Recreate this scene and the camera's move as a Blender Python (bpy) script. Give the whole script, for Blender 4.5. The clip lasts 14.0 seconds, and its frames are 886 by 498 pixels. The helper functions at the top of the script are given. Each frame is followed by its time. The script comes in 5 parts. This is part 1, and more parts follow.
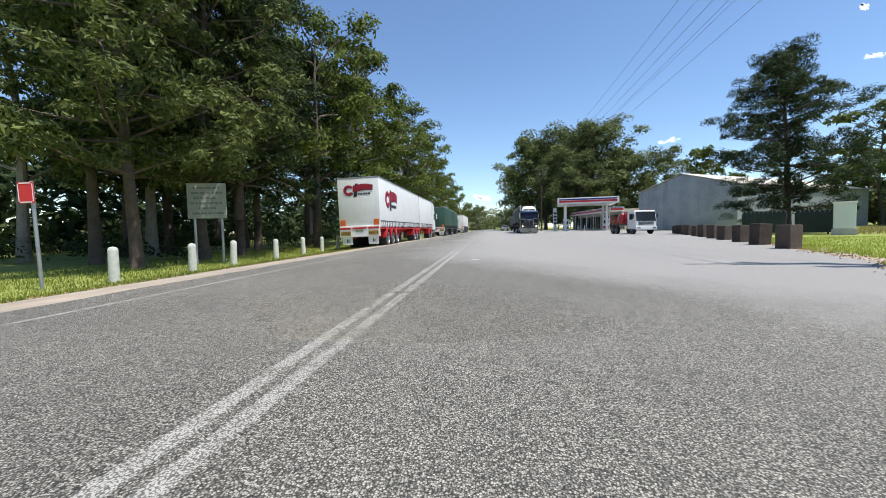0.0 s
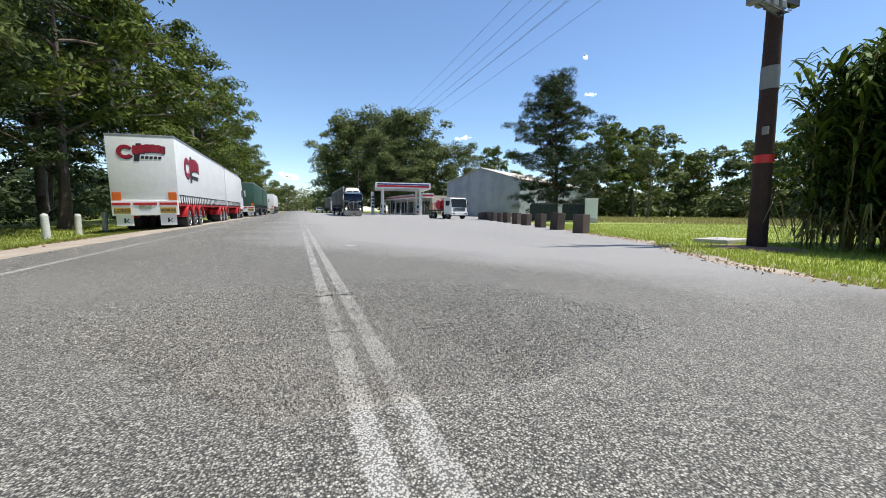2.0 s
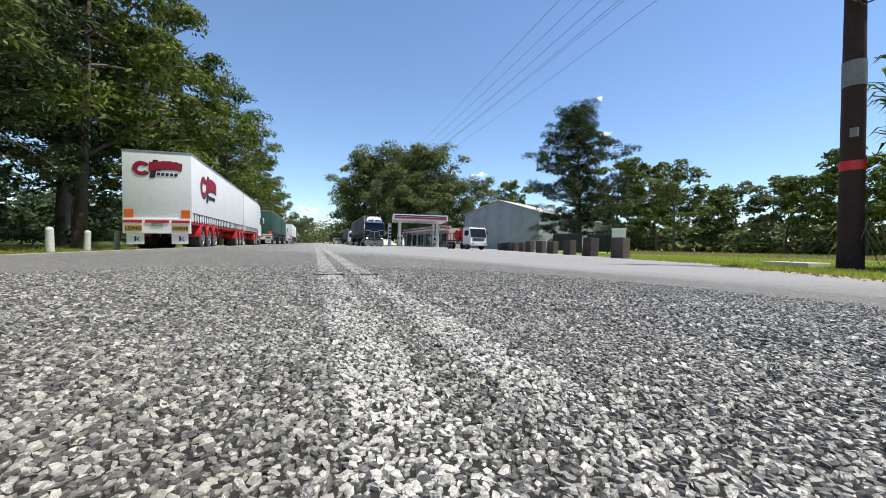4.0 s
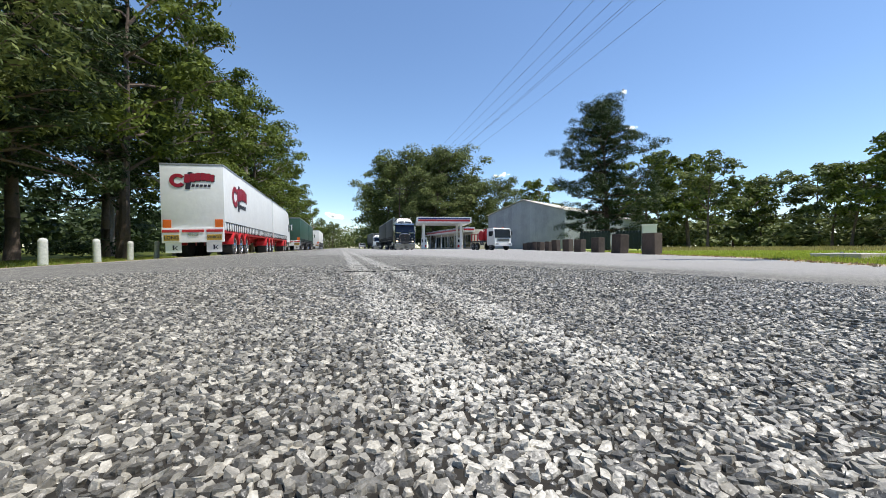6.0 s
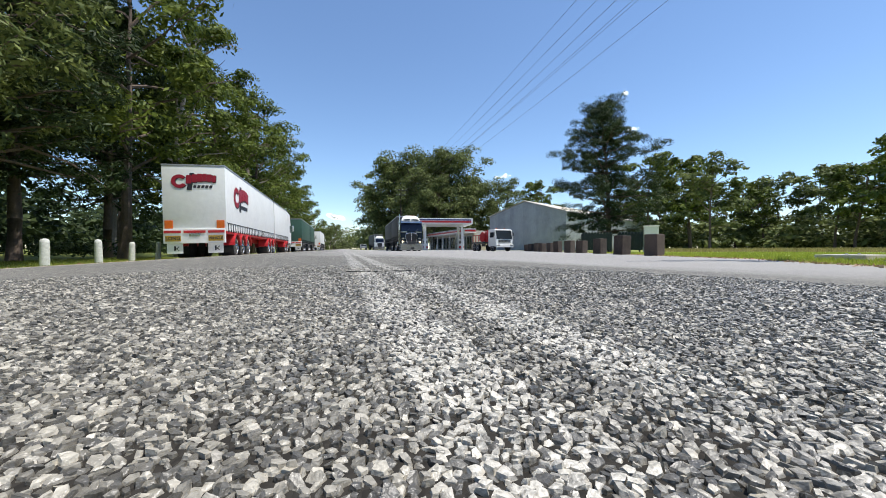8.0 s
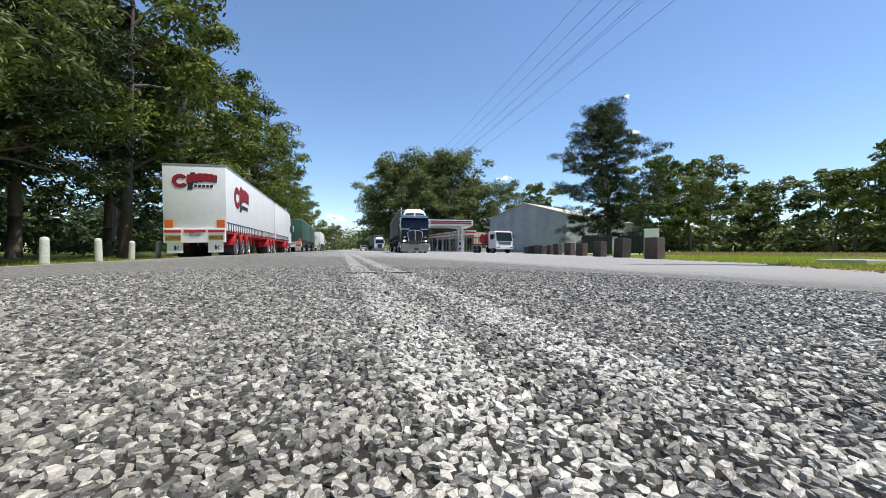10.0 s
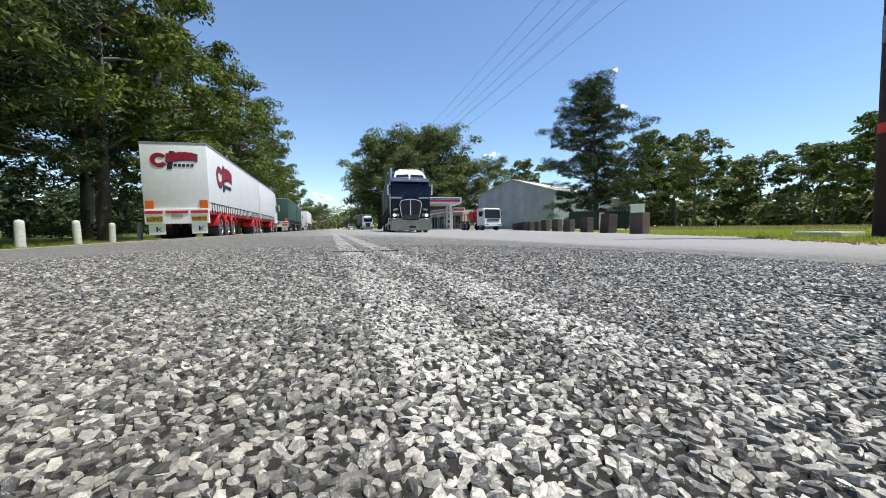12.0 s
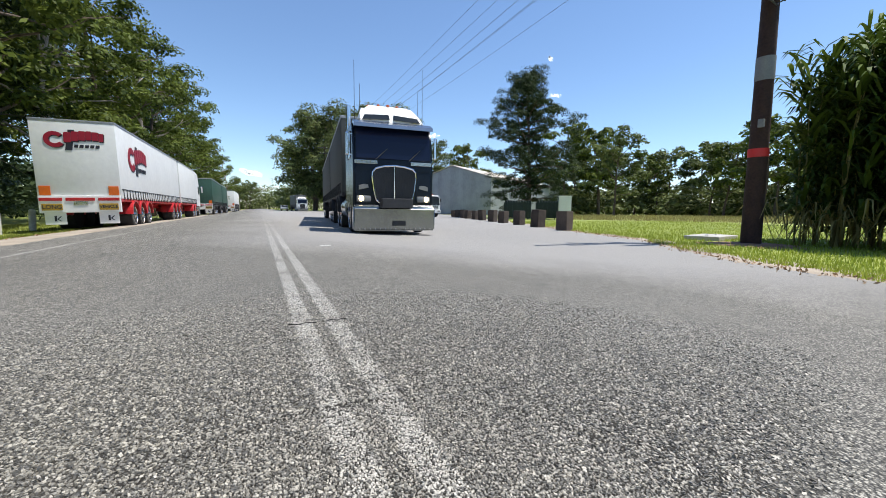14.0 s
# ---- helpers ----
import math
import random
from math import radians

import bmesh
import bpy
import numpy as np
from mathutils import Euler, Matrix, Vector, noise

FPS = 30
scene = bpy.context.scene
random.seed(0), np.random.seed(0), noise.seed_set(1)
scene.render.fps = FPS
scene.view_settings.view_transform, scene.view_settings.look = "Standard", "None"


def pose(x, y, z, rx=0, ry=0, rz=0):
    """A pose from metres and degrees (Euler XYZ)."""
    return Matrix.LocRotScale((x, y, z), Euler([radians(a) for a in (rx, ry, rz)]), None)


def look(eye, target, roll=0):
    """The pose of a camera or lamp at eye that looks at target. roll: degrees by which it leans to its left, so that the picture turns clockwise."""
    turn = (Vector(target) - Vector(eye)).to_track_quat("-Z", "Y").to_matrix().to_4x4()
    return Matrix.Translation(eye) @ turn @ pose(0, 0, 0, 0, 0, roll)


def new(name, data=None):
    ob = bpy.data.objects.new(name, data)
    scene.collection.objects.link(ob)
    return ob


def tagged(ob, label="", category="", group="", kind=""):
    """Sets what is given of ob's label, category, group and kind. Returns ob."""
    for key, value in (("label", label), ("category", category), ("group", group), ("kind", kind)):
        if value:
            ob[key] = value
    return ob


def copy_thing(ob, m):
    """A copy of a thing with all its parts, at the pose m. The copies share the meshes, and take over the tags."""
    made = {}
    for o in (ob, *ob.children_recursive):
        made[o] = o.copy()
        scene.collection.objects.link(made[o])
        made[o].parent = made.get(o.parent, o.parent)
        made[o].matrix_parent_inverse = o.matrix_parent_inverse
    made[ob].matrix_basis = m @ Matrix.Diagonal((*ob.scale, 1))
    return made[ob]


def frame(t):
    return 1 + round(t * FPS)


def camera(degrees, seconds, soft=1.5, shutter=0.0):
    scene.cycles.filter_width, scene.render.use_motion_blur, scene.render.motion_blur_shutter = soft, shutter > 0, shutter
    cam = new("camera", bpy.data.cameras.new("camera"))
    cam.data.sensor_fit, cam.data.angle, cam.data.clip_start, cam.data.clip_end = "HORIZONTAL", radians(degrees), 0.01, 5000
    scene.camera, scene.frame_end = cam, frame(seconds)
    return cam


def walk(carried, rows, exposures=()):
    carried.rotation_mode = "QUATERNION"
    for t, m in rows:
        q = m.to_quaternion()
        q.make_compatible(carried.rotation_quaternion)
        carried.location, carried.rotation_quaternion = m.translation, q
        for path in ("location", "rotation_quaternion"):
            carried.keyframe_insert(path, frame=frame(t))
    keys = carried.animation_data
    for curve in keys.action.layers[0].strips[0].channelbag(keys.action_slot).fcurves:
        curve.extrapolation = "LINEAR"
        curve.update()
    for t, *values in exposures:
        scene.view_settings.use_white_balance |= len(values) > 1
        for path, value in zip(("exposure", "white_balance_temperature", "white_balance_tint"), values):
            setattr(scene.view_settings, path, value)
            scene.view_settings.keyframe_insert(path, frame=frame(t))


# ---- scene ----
cam = camera(99.3, 14.0, soft=0.95)
PATH = [
    (0, (1.101, -4.254, 0.726), (0.86, -2.271, 0.621), -1.1),
    (0.5, (0.648, -4.034, 0.738), (0.491, -2.041, 0.677), -1.5),
    (1, (0.221, -3.749, 0.738), (0.271, -1.751, 0.664), -0.5),
    (1.5, (-0.094, -3.479, 0.74), (0.311, -1.523, 0.633), 1.0),
    (2, (-0.222, -3.193, 0.709), (0.5, -1.339, 0.51), 0.7),
    (2.5, (-0.264, -2.736, 0.706), (0.558, -0.941, 0.386), 0.8),
    (3, (-0.132, -2.134, 0.503), (0.703, -0.347, 0.169), 2.8),
    (3.5, (-0.044, -1.879, 0.23), (0.71, -0.036, 0.045), 2.5),
    (4, (-0.098, -1.892, 0.155), (0.55, 0.001, 0.139), 1.5),
    (6.5, (-0.12, -1.838, 0.117), (0.402, 0.093, 0.11), -0.1),
    (7, (-0.121, -1.833, 0.117), (0.398, 0.098, 0.109), -0.1),
    (7.5, (-0.12, -1.83, 0.114), (0.399, 0.101, 0.11), -0.1),
    (8, (-0.119, -1.815, 0.11), (0.4, 0.116, 0.11), 0.0),
    (10.5, (-0.12, -1.806, 0.113), (0.399, 0.125, 0.121), 0.5),
    (11, (-0.117, -1.808, 0.112), (0.408, 0.121, 0.111), 0.3),
    (11.5, (-0.111, -1.804, 0.112), (0.431, 0.121, 0.072), -0.1),
    (12, (-0.113, -1.827, 0.112), (0.462, 0.085, 0.002), -0.3),
    (12.5, (-0.116, -1.829, 0.154), (0.504, 0.063, -0.042), -0.5),
    (13, (-0.1, -1.714, 0.248), (0.581, 0.149, -0.003), -0.3),
    (13.5, (-0.112, -1.75, 0.372), (0.652, 0.078, 0.095), 0.2),
    (14, (-0.221, -2.159, 0.637), (0.65, -0.371, 0.431), 0.7),
]
walk(cam, [(t, look(e, g, r)) for t, e, g, r in PATH])
# ---- world, sun, exposure ----
SUN_TO = Vector((0.34, -0.15, 0.93)).normalized()
world = bpy.data.worlds.new("sky")
scene.world = world
world.use_nodes = True
wn = world.node_tree
sky = wn.nodes.new("ShaderNodeTexSky")
sky.sky_type = "NISHITA"
sky.sun_disc = False
sky.sun_elevation = math.asin(SUN_TO.z)
sky.sun_rotation = math.atan2(SUN_TO.x, SUN_TO.y)
sky.air_density, sky.dust_density, sky.ozone_density = 1.0, 0.0, 5.0
wn.nodes["Background"].inputs["Strength"].default_value = 0.128
wn.links.new(sky.outputs[0], wn.nodes["Background"].inputs["Color"])
sun = new("sun", bpy.data.lights.new("sun", "SUN"))
sun.data.energy, sun.data.angle, sun.data.color = 4.5, radians(0.53), (1.0, 0.965, 0.91)
sun.matrix_world = look((0, 0, 60), Vector((0, 0, 60)) - SUN_TO)
scene.view_settings.exposure = 0.55

rng = np.random.default_rng(7)
random.seed(7)


# ---- materials ----
def mat(name, color, rough=0.7, metal=0.0, var=0.25, scale=3.0, fine=40.0, bump=0.2, dist=0.004, spec=0.5, island=0.0, tint=None, emit=None, rand=0.0):
    """Principled material: base colour with a coarse and a fine variation, a fine bump, and optional variation per island or per object."""
    m = bpy.data.materials.new(name)
    m.use_nodes = True
    nt = m.node_tree
    n, l = nt.nodes, nt.links
    b = n["Principled BSDF"]
    b.inputs["Roughness"].default_value = rough
    b.inputs["Metallic"].default_value = metal
    b.inputs["Specular IOR Level"].default_value = spec
    tc = n.new("ShaderNodeTexCoord")
    a = n.new("ShaderNodeTexNoise")
    a.inputs["Scale"].default_value, a.inputs["Detail"].default_value = scale, 5
    c = n.new("ShaderNodeTexNoise")
    c.inputs["Scale"].default_value, c.inputs["Detail"].default_value = fine, 3
    l.new(tc.outputs["Object"], a.inputs["Vector"])
    l.new(tc.outputs["Object"], c.inputs["Vector"])
    add = n.new("ShaderNodeMath")
    add.operation = "ADD"
    l.new(a.outputs["Fac"], add.inputs[0])
    l.new(c.outputs["Fac"], add.inputs[1])
    src = add.outputs[0]
    if island or rand:
        info = n.new("ShaderNodeNewGeometry") if island else n.new("ShaderNodeObjectInfo")
        k = n.new("ShaderNodeMath")
        k.operation = "MULTIPLY_ADD"
        l.new(info.outputs["Random Per Island" if island else "Random"], k.inputs[0])
        k.inputs[1].default_value = island or rand
        l.new(src, k.inputs[2])
        sub = n.new("ShaderNodeMath")
        sub.operation = "SUBTRACT"
        l.new(k.outputs[0], sub.inputs[0])
        sub.inputs[1].default_value = (island or rand) / 2
        src = sub.outputs[0]
    ramp = n.new("ShaderNodeMapRange")
    ramp.inputs["From Min"].default_value, ramp.inputs["From Max"].default_value = 0.6, 1.4
    l.new(src, ramp.inputs["Value"])
    mix = n.new("ShaderNodeMix")
    mix.data_type = "RGBA"
    lo = tuple(max(0, v * (1 - var)) for v in color)
    hi = tuple(min(1, v * (1 + var)) for v in (tint or color))
    mix.inputs[6].default_value, mix.inputs[7].default_value = (*lo, 1), (*hi, 1)
    l.new(ramp.outputs[0], mix.inputs[0])
    l.new(mix.outputs[2], b.inputs["Base Color"])
    if bump:
        bp = n.new("ShaderNodeBump")
        bp.inputs["Strength"].default_value, bp.inputs["Distance"].default_value = bump, dist
        l.new(c.outputs["Fac"], bp.inputs["Height"])
        l.new(bp.outputs[0], b.inputs["Normal"])
    if emit:
        b.inputs["Emission Color"].default_value = (*emit[0], 1)
        b.inputs["Emission Strength"].default_value = emit[1]
    return m


def leaf_mat(name, lo, hi, rough=0.45, through_light=0.35):
    """Leaves: colour varies leaf by leaf; some light passes through."""
    m = bpy.data.materials.new(name)
    m.use_nodes = True
    n, l = m.node_tree.nodes, m.node_tree.links
    b, out = n["Principled BSDF"], n["Material Output"]
    geo = n.new("ShaderNodeNewGeometry")
    noise_t = n.new("ShaderNodeTexNoise")
    noise_t.inputs["Scale"].default_value = 0.5
    tc = n.new("ShaderNodeTexCoord")
    l.new(tc.outputs["Object"], noise_t.inputs["Vector"])
    avg = n.new("ShaderNodeMath")
    avg.operation = "MULTIPLY_ADD"
    l.new(geo.outputs["Random Per Island"], avg.inputs[0])
    avg.inputs[1].default_value = 0.6
    l.new(noise_t.outputs["Fac"], avg.inputs[2])
    mr = n.new("ShaderNodeMapRange")
    mr.inputs["From Min"].default_value, mr.inputs["From Max"].default_value = 0.35, 1.2
    l.new(avg.outputs[0], mr.inputs["Value"])
    mix = n.new("ShaderNodeMix")
    mix.data_type = "RGBA"
    mix.inputs[6].default_value, mix.inputs[7].default_value = (*lo, 1), (*hi, 1)
    l.new(mr.outputs[0], mix.inputs[0])
    l.new(mix.outputs[2], b.inputs["Base Color"])
    b.inputs["Roughness"].default_value = max(0.55, rough)
    b.inputs["Specular IOR Level"].default_value = 0.14
    tr = n.new("ShaderNodeBsdfTranslucent")
    l.new(mix.outputs[2], tr.inputs["Color"])
    ms = n.new("ShaderNodeMixShader")
    ms.inputs[0].default_value = through_light
    l.new(b.outputs[0], ms.inputs[1])
    l.new(tr.outputs[0], ms.inputs[2])
    l.new(ms.outputs[0], out.inputs[0])
    return m


def math_node(nt, op, a, b=None, c=None):
    k = nt.nodes.new("ShaderNodeMath")
    k.operation = op
    for i, v in enumerate((a, b, c)):
        if v is None:
            continue
        if isinstance(v, (int, float)):
            k.inputs[i].default_value = v
        else:
            nt.links.new(v, k.inputs[i])
    return k.outputs[0]


def paint_mask(nt, pos):
    """1 where the worn road paint lies: two centre lines and the edge line, in world metres."""
    sep = nt.nodes.new("ShaderNodeSeparateXYZ")
    nt.links.new(pos, sep.inputs[0])
    wob = nt.nodes.new("ShaderNodeTexNoise")
    wob.inputs["Scale"].default_value, wob.inputs["Detail"].default_value = 22, 4
    nt.links.new(pos, wob.inputs["Vector"])
    x = math_node(nt, "MULTIPLY_ADD", math_node(nt, "SUBTRACT", wob.outputs["Fac"], 0.5), 0.035, sep.outputs[0])
    masks = []
    for centre, half in ((-0.022, 0.047), (0.145, 0.047), (-3.65, 0.06)):
        d = math_node(nt, "ABSOLUTE", math_node(nt, "SUBTRACT", x, centre))
        mr = nt.nodes.new("ShaderNodeMapRange")
        mr.inputs["From Min"].default_value, mr.inputs["From Max"].default_value = half + 0.006, half - 0.006
        nt.links.new(d, mr.inputs["Value"])
        masks.append(mr.outputs[0])
    lines = math_node(nt, "MAXIMUM", math_node(nt, "MAXIMUM", masks[0], masks[1]), masks[2])
    wear = nt.nodes.new("ShaderNodeTexNoise")
    wear.inputs["Scale"].default_value, wear.inputs["Detail"].default_value = 3.0, 8
    nt.links.new(pos, wear.inputs["Vector"])
    wr = nt.nodes.new("ShaderNodeMapRange")
    wr.inputs["From Min"].default_value, wr.inputs["From Max"].default_value = 0.36, 0.52
    nt.links.new(wear.outputs["Fac"], wr.inputs["Value"])
    lines = math_node(nt, "MULTIPLY", lines, math_node(nt, "MULTIPLY_ADD", wr.outputs[0], 0.55, 0.35))
    # the centre lines are all but worn away further along the road
    far = nt.nodes.new("ShaderNodeMapRange")
    far.inputs["From Min"].default_value, far.inputs["From Max"].default_value = 3.0, 12.0
    far.inputs["To Min"].default_value, far.inputs["To Max"].default_value = 1.0, 0.3
    nt.links.new(sep.outputs[1], far.inputs["Value"])
    return math_node(nt, "MULTIPLY", lines, math_node(nt, "MAXIMUM", far.outputs[0], math_node(nt, "MULTIPLY", masks[2], 0.8)))


def asphalt_mat():
    """Aged chip seal: stones in dark binder, smoother pale patches, worn line paint."""
    m = bpy.data.materials.new("chip_seal")
    m.use_nodes = True
    nt = m.node_tree
    n, l = nt.nodes, nt.links
    b = n["Principled BSDF"]
    geo = n.new("ShaderNodeNewGeometry")
    pos = geo.outputs["Position"]
    vor = n.new("ShaderNodeTexVoronoi")
    vor.inputs["Scale"].default_value = 128
    l.new(pos, vor.inputs["Vector"])
    big = n.new("ShaderNodeTexNoise")
    big.inputs["Scale"].default_value, big.inputs["Detail"].default_value = 0.35, 6
    l.new(pos, big.inputs["Vector"])
    mid = n.new("ShaderNodeTexNoise")
    mid.inputs["Scale"].default_value, mid.inputs["Detail"].default_value = 9, 6
    l.new(pos, mid.inputs["Vector"])
    grey = n.new("ShaderNodeSeparateColor")
    l.new(vor.outputs["Color"], grey.inputs[0])
    v = math_node(nt, "MULTIPLY_ADD", math_node(nt, "POWER", grey.outputs[0], 1.6), 0.31, 0.105)
    v = math_node(nt, "MULTIPLY", v, math_node(nt, "MULTIPLY_ADD", big.outputs["Fac"], 0.7, 0.68))
    v = math_node(nt, "MULTIPLY", v, math_node(nt, "MULTIPLY_ADD", mid.outputs["Fac"], 0.5, 0.75))
    gap = n.new("ShaderNodeMapRange")
    gap.inputs["From Min"].default_value, gap.inputs["From Max"].default_value = 0.62, 0.4
    gap.inputs["To Min"].default_value = 0.22
    l.new(vor.outputs["Distance"], gap.inputs["Value"])
    v = math_node(nt, "MULTIPLY", v, gap.outputs[0])
    comb = n.new("ShaderNodeCombineColor")
    l.new(math_node(nt, "MULTIPLY", v, 1.07), comb.inputs[0])
    l.new(v, comb.inputs[1])
    l.new(math_node(nt, "MULTIPLY", v, 0.84), comb.inputs[2])
    # smoother pale apron beside the driveway
    sep = n.new("ShaderNodeSeparateXYZ")
    l.new(pos, sep.inputs[0])
    ap = n.new("ShaderNodeMapRange")
    ap.inputs["From Min"].default_value, ap.inputs["From Max"].default_value = 5.4, 8.6
    edge = math_node(nt, "MULTIPLY_ADD", big.outputs["Fac"], 3.0, sep.outputs[0])
    edge = math_node(nt, "MULTIPLY_ADD", mid.outputs["Fac"], 1.2, edge)
    edge = math_node(nt, "MULTIPLY_ADD", math_node(nt, "MINIMUM", sep.outputs[1], 6.0), 0.9, edge)
    l.new(edge, ap.inputs["Value"])
    mix = n.new("ShaderNodeMix")
    mix.data_type = "RGBA"
    l.new(math_node(nt, "MULTIPLY", ap.outputs[0], 0.7), mix.inputs[0])
    l.new(comb.outputs[0], mix.inputs[6])
    mix.inputs[7].default_value = (0.33, 0.315, 0.295, 1)
    # base darkened under the modelled chips, for binder and for shade between them
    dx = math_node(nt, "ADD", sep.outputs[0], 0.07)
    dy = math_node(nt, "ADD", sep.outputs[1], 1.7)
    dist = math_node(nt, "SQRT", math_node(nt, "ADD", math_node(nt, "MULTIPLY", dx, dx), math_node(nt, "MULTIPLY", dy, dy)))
    dark_reach = n.new("ShaderNodeMapRange")
    dark_reach.inputs["From Min"].default_value, dark_reach.inputs["From Max"].default_value = 1.9, 0.7
    l.new(dist, dark_reach.inputs["Value"])
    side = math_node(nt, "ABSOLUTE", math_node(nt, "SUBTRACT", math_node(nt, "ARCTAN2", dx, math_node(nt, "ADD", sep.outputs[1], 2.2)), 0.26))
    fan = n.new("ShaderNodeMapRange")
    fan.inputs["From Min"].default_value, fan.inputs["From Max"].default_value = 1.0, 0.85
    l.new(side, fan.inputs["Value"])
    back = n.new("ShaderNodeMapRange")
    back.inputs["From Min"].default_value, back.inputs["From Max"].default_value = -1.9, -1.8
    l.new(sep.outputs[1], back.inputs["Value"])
    gap_dark = math_node(nt, "MULTIPLY", math_node(nt, "MULTIPLY", dark_reach.outputs[0], back.outputs[0]), fan.outputs[0])
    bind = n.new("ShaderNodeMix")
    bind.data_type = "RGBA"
    l.new(gap_dark, bind.inputs[0])
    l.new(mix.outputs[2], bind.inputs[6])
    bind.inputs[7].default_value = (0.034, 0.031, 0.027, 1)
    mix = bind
    pm = n.new("ShaderNodeMix")
    pm.data_type = "RGBA"
    l.new(math_node(nt, "MULTIPLY", math_node(nt, "MULTIPLY", paint_mask(nt, pos), gap.outputs[0]), math_node(nt, "SUBTRACT", 1.0, gap_dark)), pm.inputs[0])
    l.new(mix.outputs[2], pm.inputs[6])
    pm.inputs[7].default_value = (0.45, 0.43, 0.385, 1)
    l.new(pm.outputs[2], b.inputs["Base Color"])
    b.inputs["Roughness"].default_value = 0.72
    l.new(math_node(nt, "MULTIPLY_ADD", gap_dark, -0.38, 0.4), b.inputs["Specular IOR Level"])
    bp = n.new("ShaderNodeBump")
    bp.inputs["Strength"].default_value, bp.inputs["Distance"].default_value = 0.8, 0.006
    l.new(vor.outputs["Distance"], bp.inputs["Height"])
    bp.invert = True
    l.new(bp.outputs[0], b.inputs["Normal"])
    return m


def stone_mat():
    """Crushed basalt chips; the ones under the lines keep worn cream paint on top."""
    m = bpy.data.materials.new("stone_chips")
    m.use_nodes = True
    nt = m.node_tree
    n, l = nt.nodes, nt.links
    b = n["Principled BSDF"]
    geo = n.new("ShaderNodeNewGeometry")
    pos = geo.outputs["Position"]
    r = geo.outputs["Random Per Island"]
    fine = n.new("ShaderNodeTexNoise")
    fine.inputs["Scale"].default_value, fine.inputs["Detail"].default_value = 350, 4
    l.new(pos, fine.inputs["Vector"])
    v = math_node(nt, "MULTIPLY_ADD", math_node(nt, "POWER", r, 1.6), 0.34, 0.062)
    v = math_node(nt, "MULTIPLY", v, math_node(nt, "MULTIPLY_ADD", fine.outputs["Fac"], 1.1, 0.45))
    comb = n.new("ShaderNodeCombineColor")
    l.new(math_node(nt, "MULTIPLY", v, 1.1), comb.inputs[0])
    l.new(v, comb.inputs[1])
    l.new(math_node(nt, "MULTIPLY", v, 0.8), comb.inputs[2])
    pm = n.new("ShaderNodeMix")
    pm.data_type = "RGBA"
    keep = n.new("ShaderNodeMapRange")
    keep.inputs["From Min"].default_value, keep.inputs["From Max"].default_value = 0.1, 0.38
    l.new(r, keep.inputs["Value"])
    fm = n.new("ShaderNodeMapRange")
    fm.inputs["From Min"].default_value, fm.inputs["From Max"].default_value = 0.38, 0.55
    l.new(fine.outputs["Fac"], fm.inputs["Value"])
    k = math_node(nt, "MULTIPLY", paint_mask(nt, pos), math_node(nt, "MULTIPLY_ADD", fm.outputs[0], 0.6, 0.32))
    l.new(math_node(nt, "MULTIPLY", k, keep.outputs[0]), pm.inputs[0])
    l.new(comb.outputs[0], pm.inputs[6])
    pm.inputs[7].default_value = (0.56, 0.52, 0.44, 1)
    l.new(pm.outputs[2], b.inputs["Base Color"])
    b.inputs["Roughness"].default_value = 0.36
    b.inputs["Specular IOR Level"].default_value = 0.7
    bp = n.new("ShaderNodeBump")
    bp.inputs["Strength"].default_value, bp.inputs["Distance"].default_value = 0.7, 0.002
    l.new(fine.outputs["Fac"], bp.inputs["Height"])
    l.new(bp.outputs[0], b.inputs["Normal"])
    return m


def glass_mat(name, color=(0.02, 0.025, 0.03)):
    m = bpy.data.materials.new(name)
    m.use_nodes = True
    b = m.node_tree.nodes["Principled BSDF"]
    b.inputs["Base Color"].default_value = (*color, 1)
    b.inputs["Roughness"].default_value = 0.06
    b.inputs["Specular IOR Level"].default_value = 0.3
    return m


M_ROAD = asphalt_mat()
M_STONE = stone_mat()
M_GRASS_SOIL = mat("grass_soil", (0.2, 0.27, 0.03), 0.95, var=0.45, scale=0.6, fine=14, bump=0.6, dist=0.03, tint=(0.24, 0.26, 0.06))
M_DIRT = mat("shoulder_gravel", (0.33, 0.275, 0.21), 0.95, var=0.35, scale=1.2, fine=60, bump=0.6, dist=0.01)
M_DUST = mat("red_dirt", (0.26, 0.14, 0.085), 0.95, var=0.4, scale=2, fine=60, bump=0.6, dist=0.01)
M_BLADE = leaf_mat("grass_blade", (0.2, 0.26, 0.03), (0.38, 0.44, 0.07), 0.6, 0.45)
# second grass colour, darkened for tree shade on the left roadside
M_SHADEBLADE = leaf_mat("roadside_grass_blade", (0.1, 0.13, 0.02), (0.3, 0.33, 0.07), 0.6, 0.4)
M_DRYBLADE = leaf_mat("dry_grass_blade", (0.2, 0.17, 0.06), (0.36, 0.31, 0.13), 0.7, 0.4)
M_LITTER = leaf_mat("leaf_litter", (0.22, 0.13, 0.06), (0.45, 0.32, 0.2), 0.8, 0.1)
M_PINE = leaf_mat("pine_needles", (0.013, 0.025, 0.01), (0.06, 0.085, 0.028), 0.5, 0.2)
M_WOODPINE = leaf_mat("wood_pine_foliage", (0.024, 0.044, 0.014), (0.2, 0.23, 0.07), 0.5, 0.3)
M_EUC = leaf_mat("gum_leaves", (0.014, 0.03, 0.008), (0.165, 0.205, 0.035), 0.5, 0.3)
M_GUMGREY = leaf_mat("grey_gum_leaves", (0.03, 0.048, 0.016), (0.21, 0.24, 0.08), 0.5, 0.3)
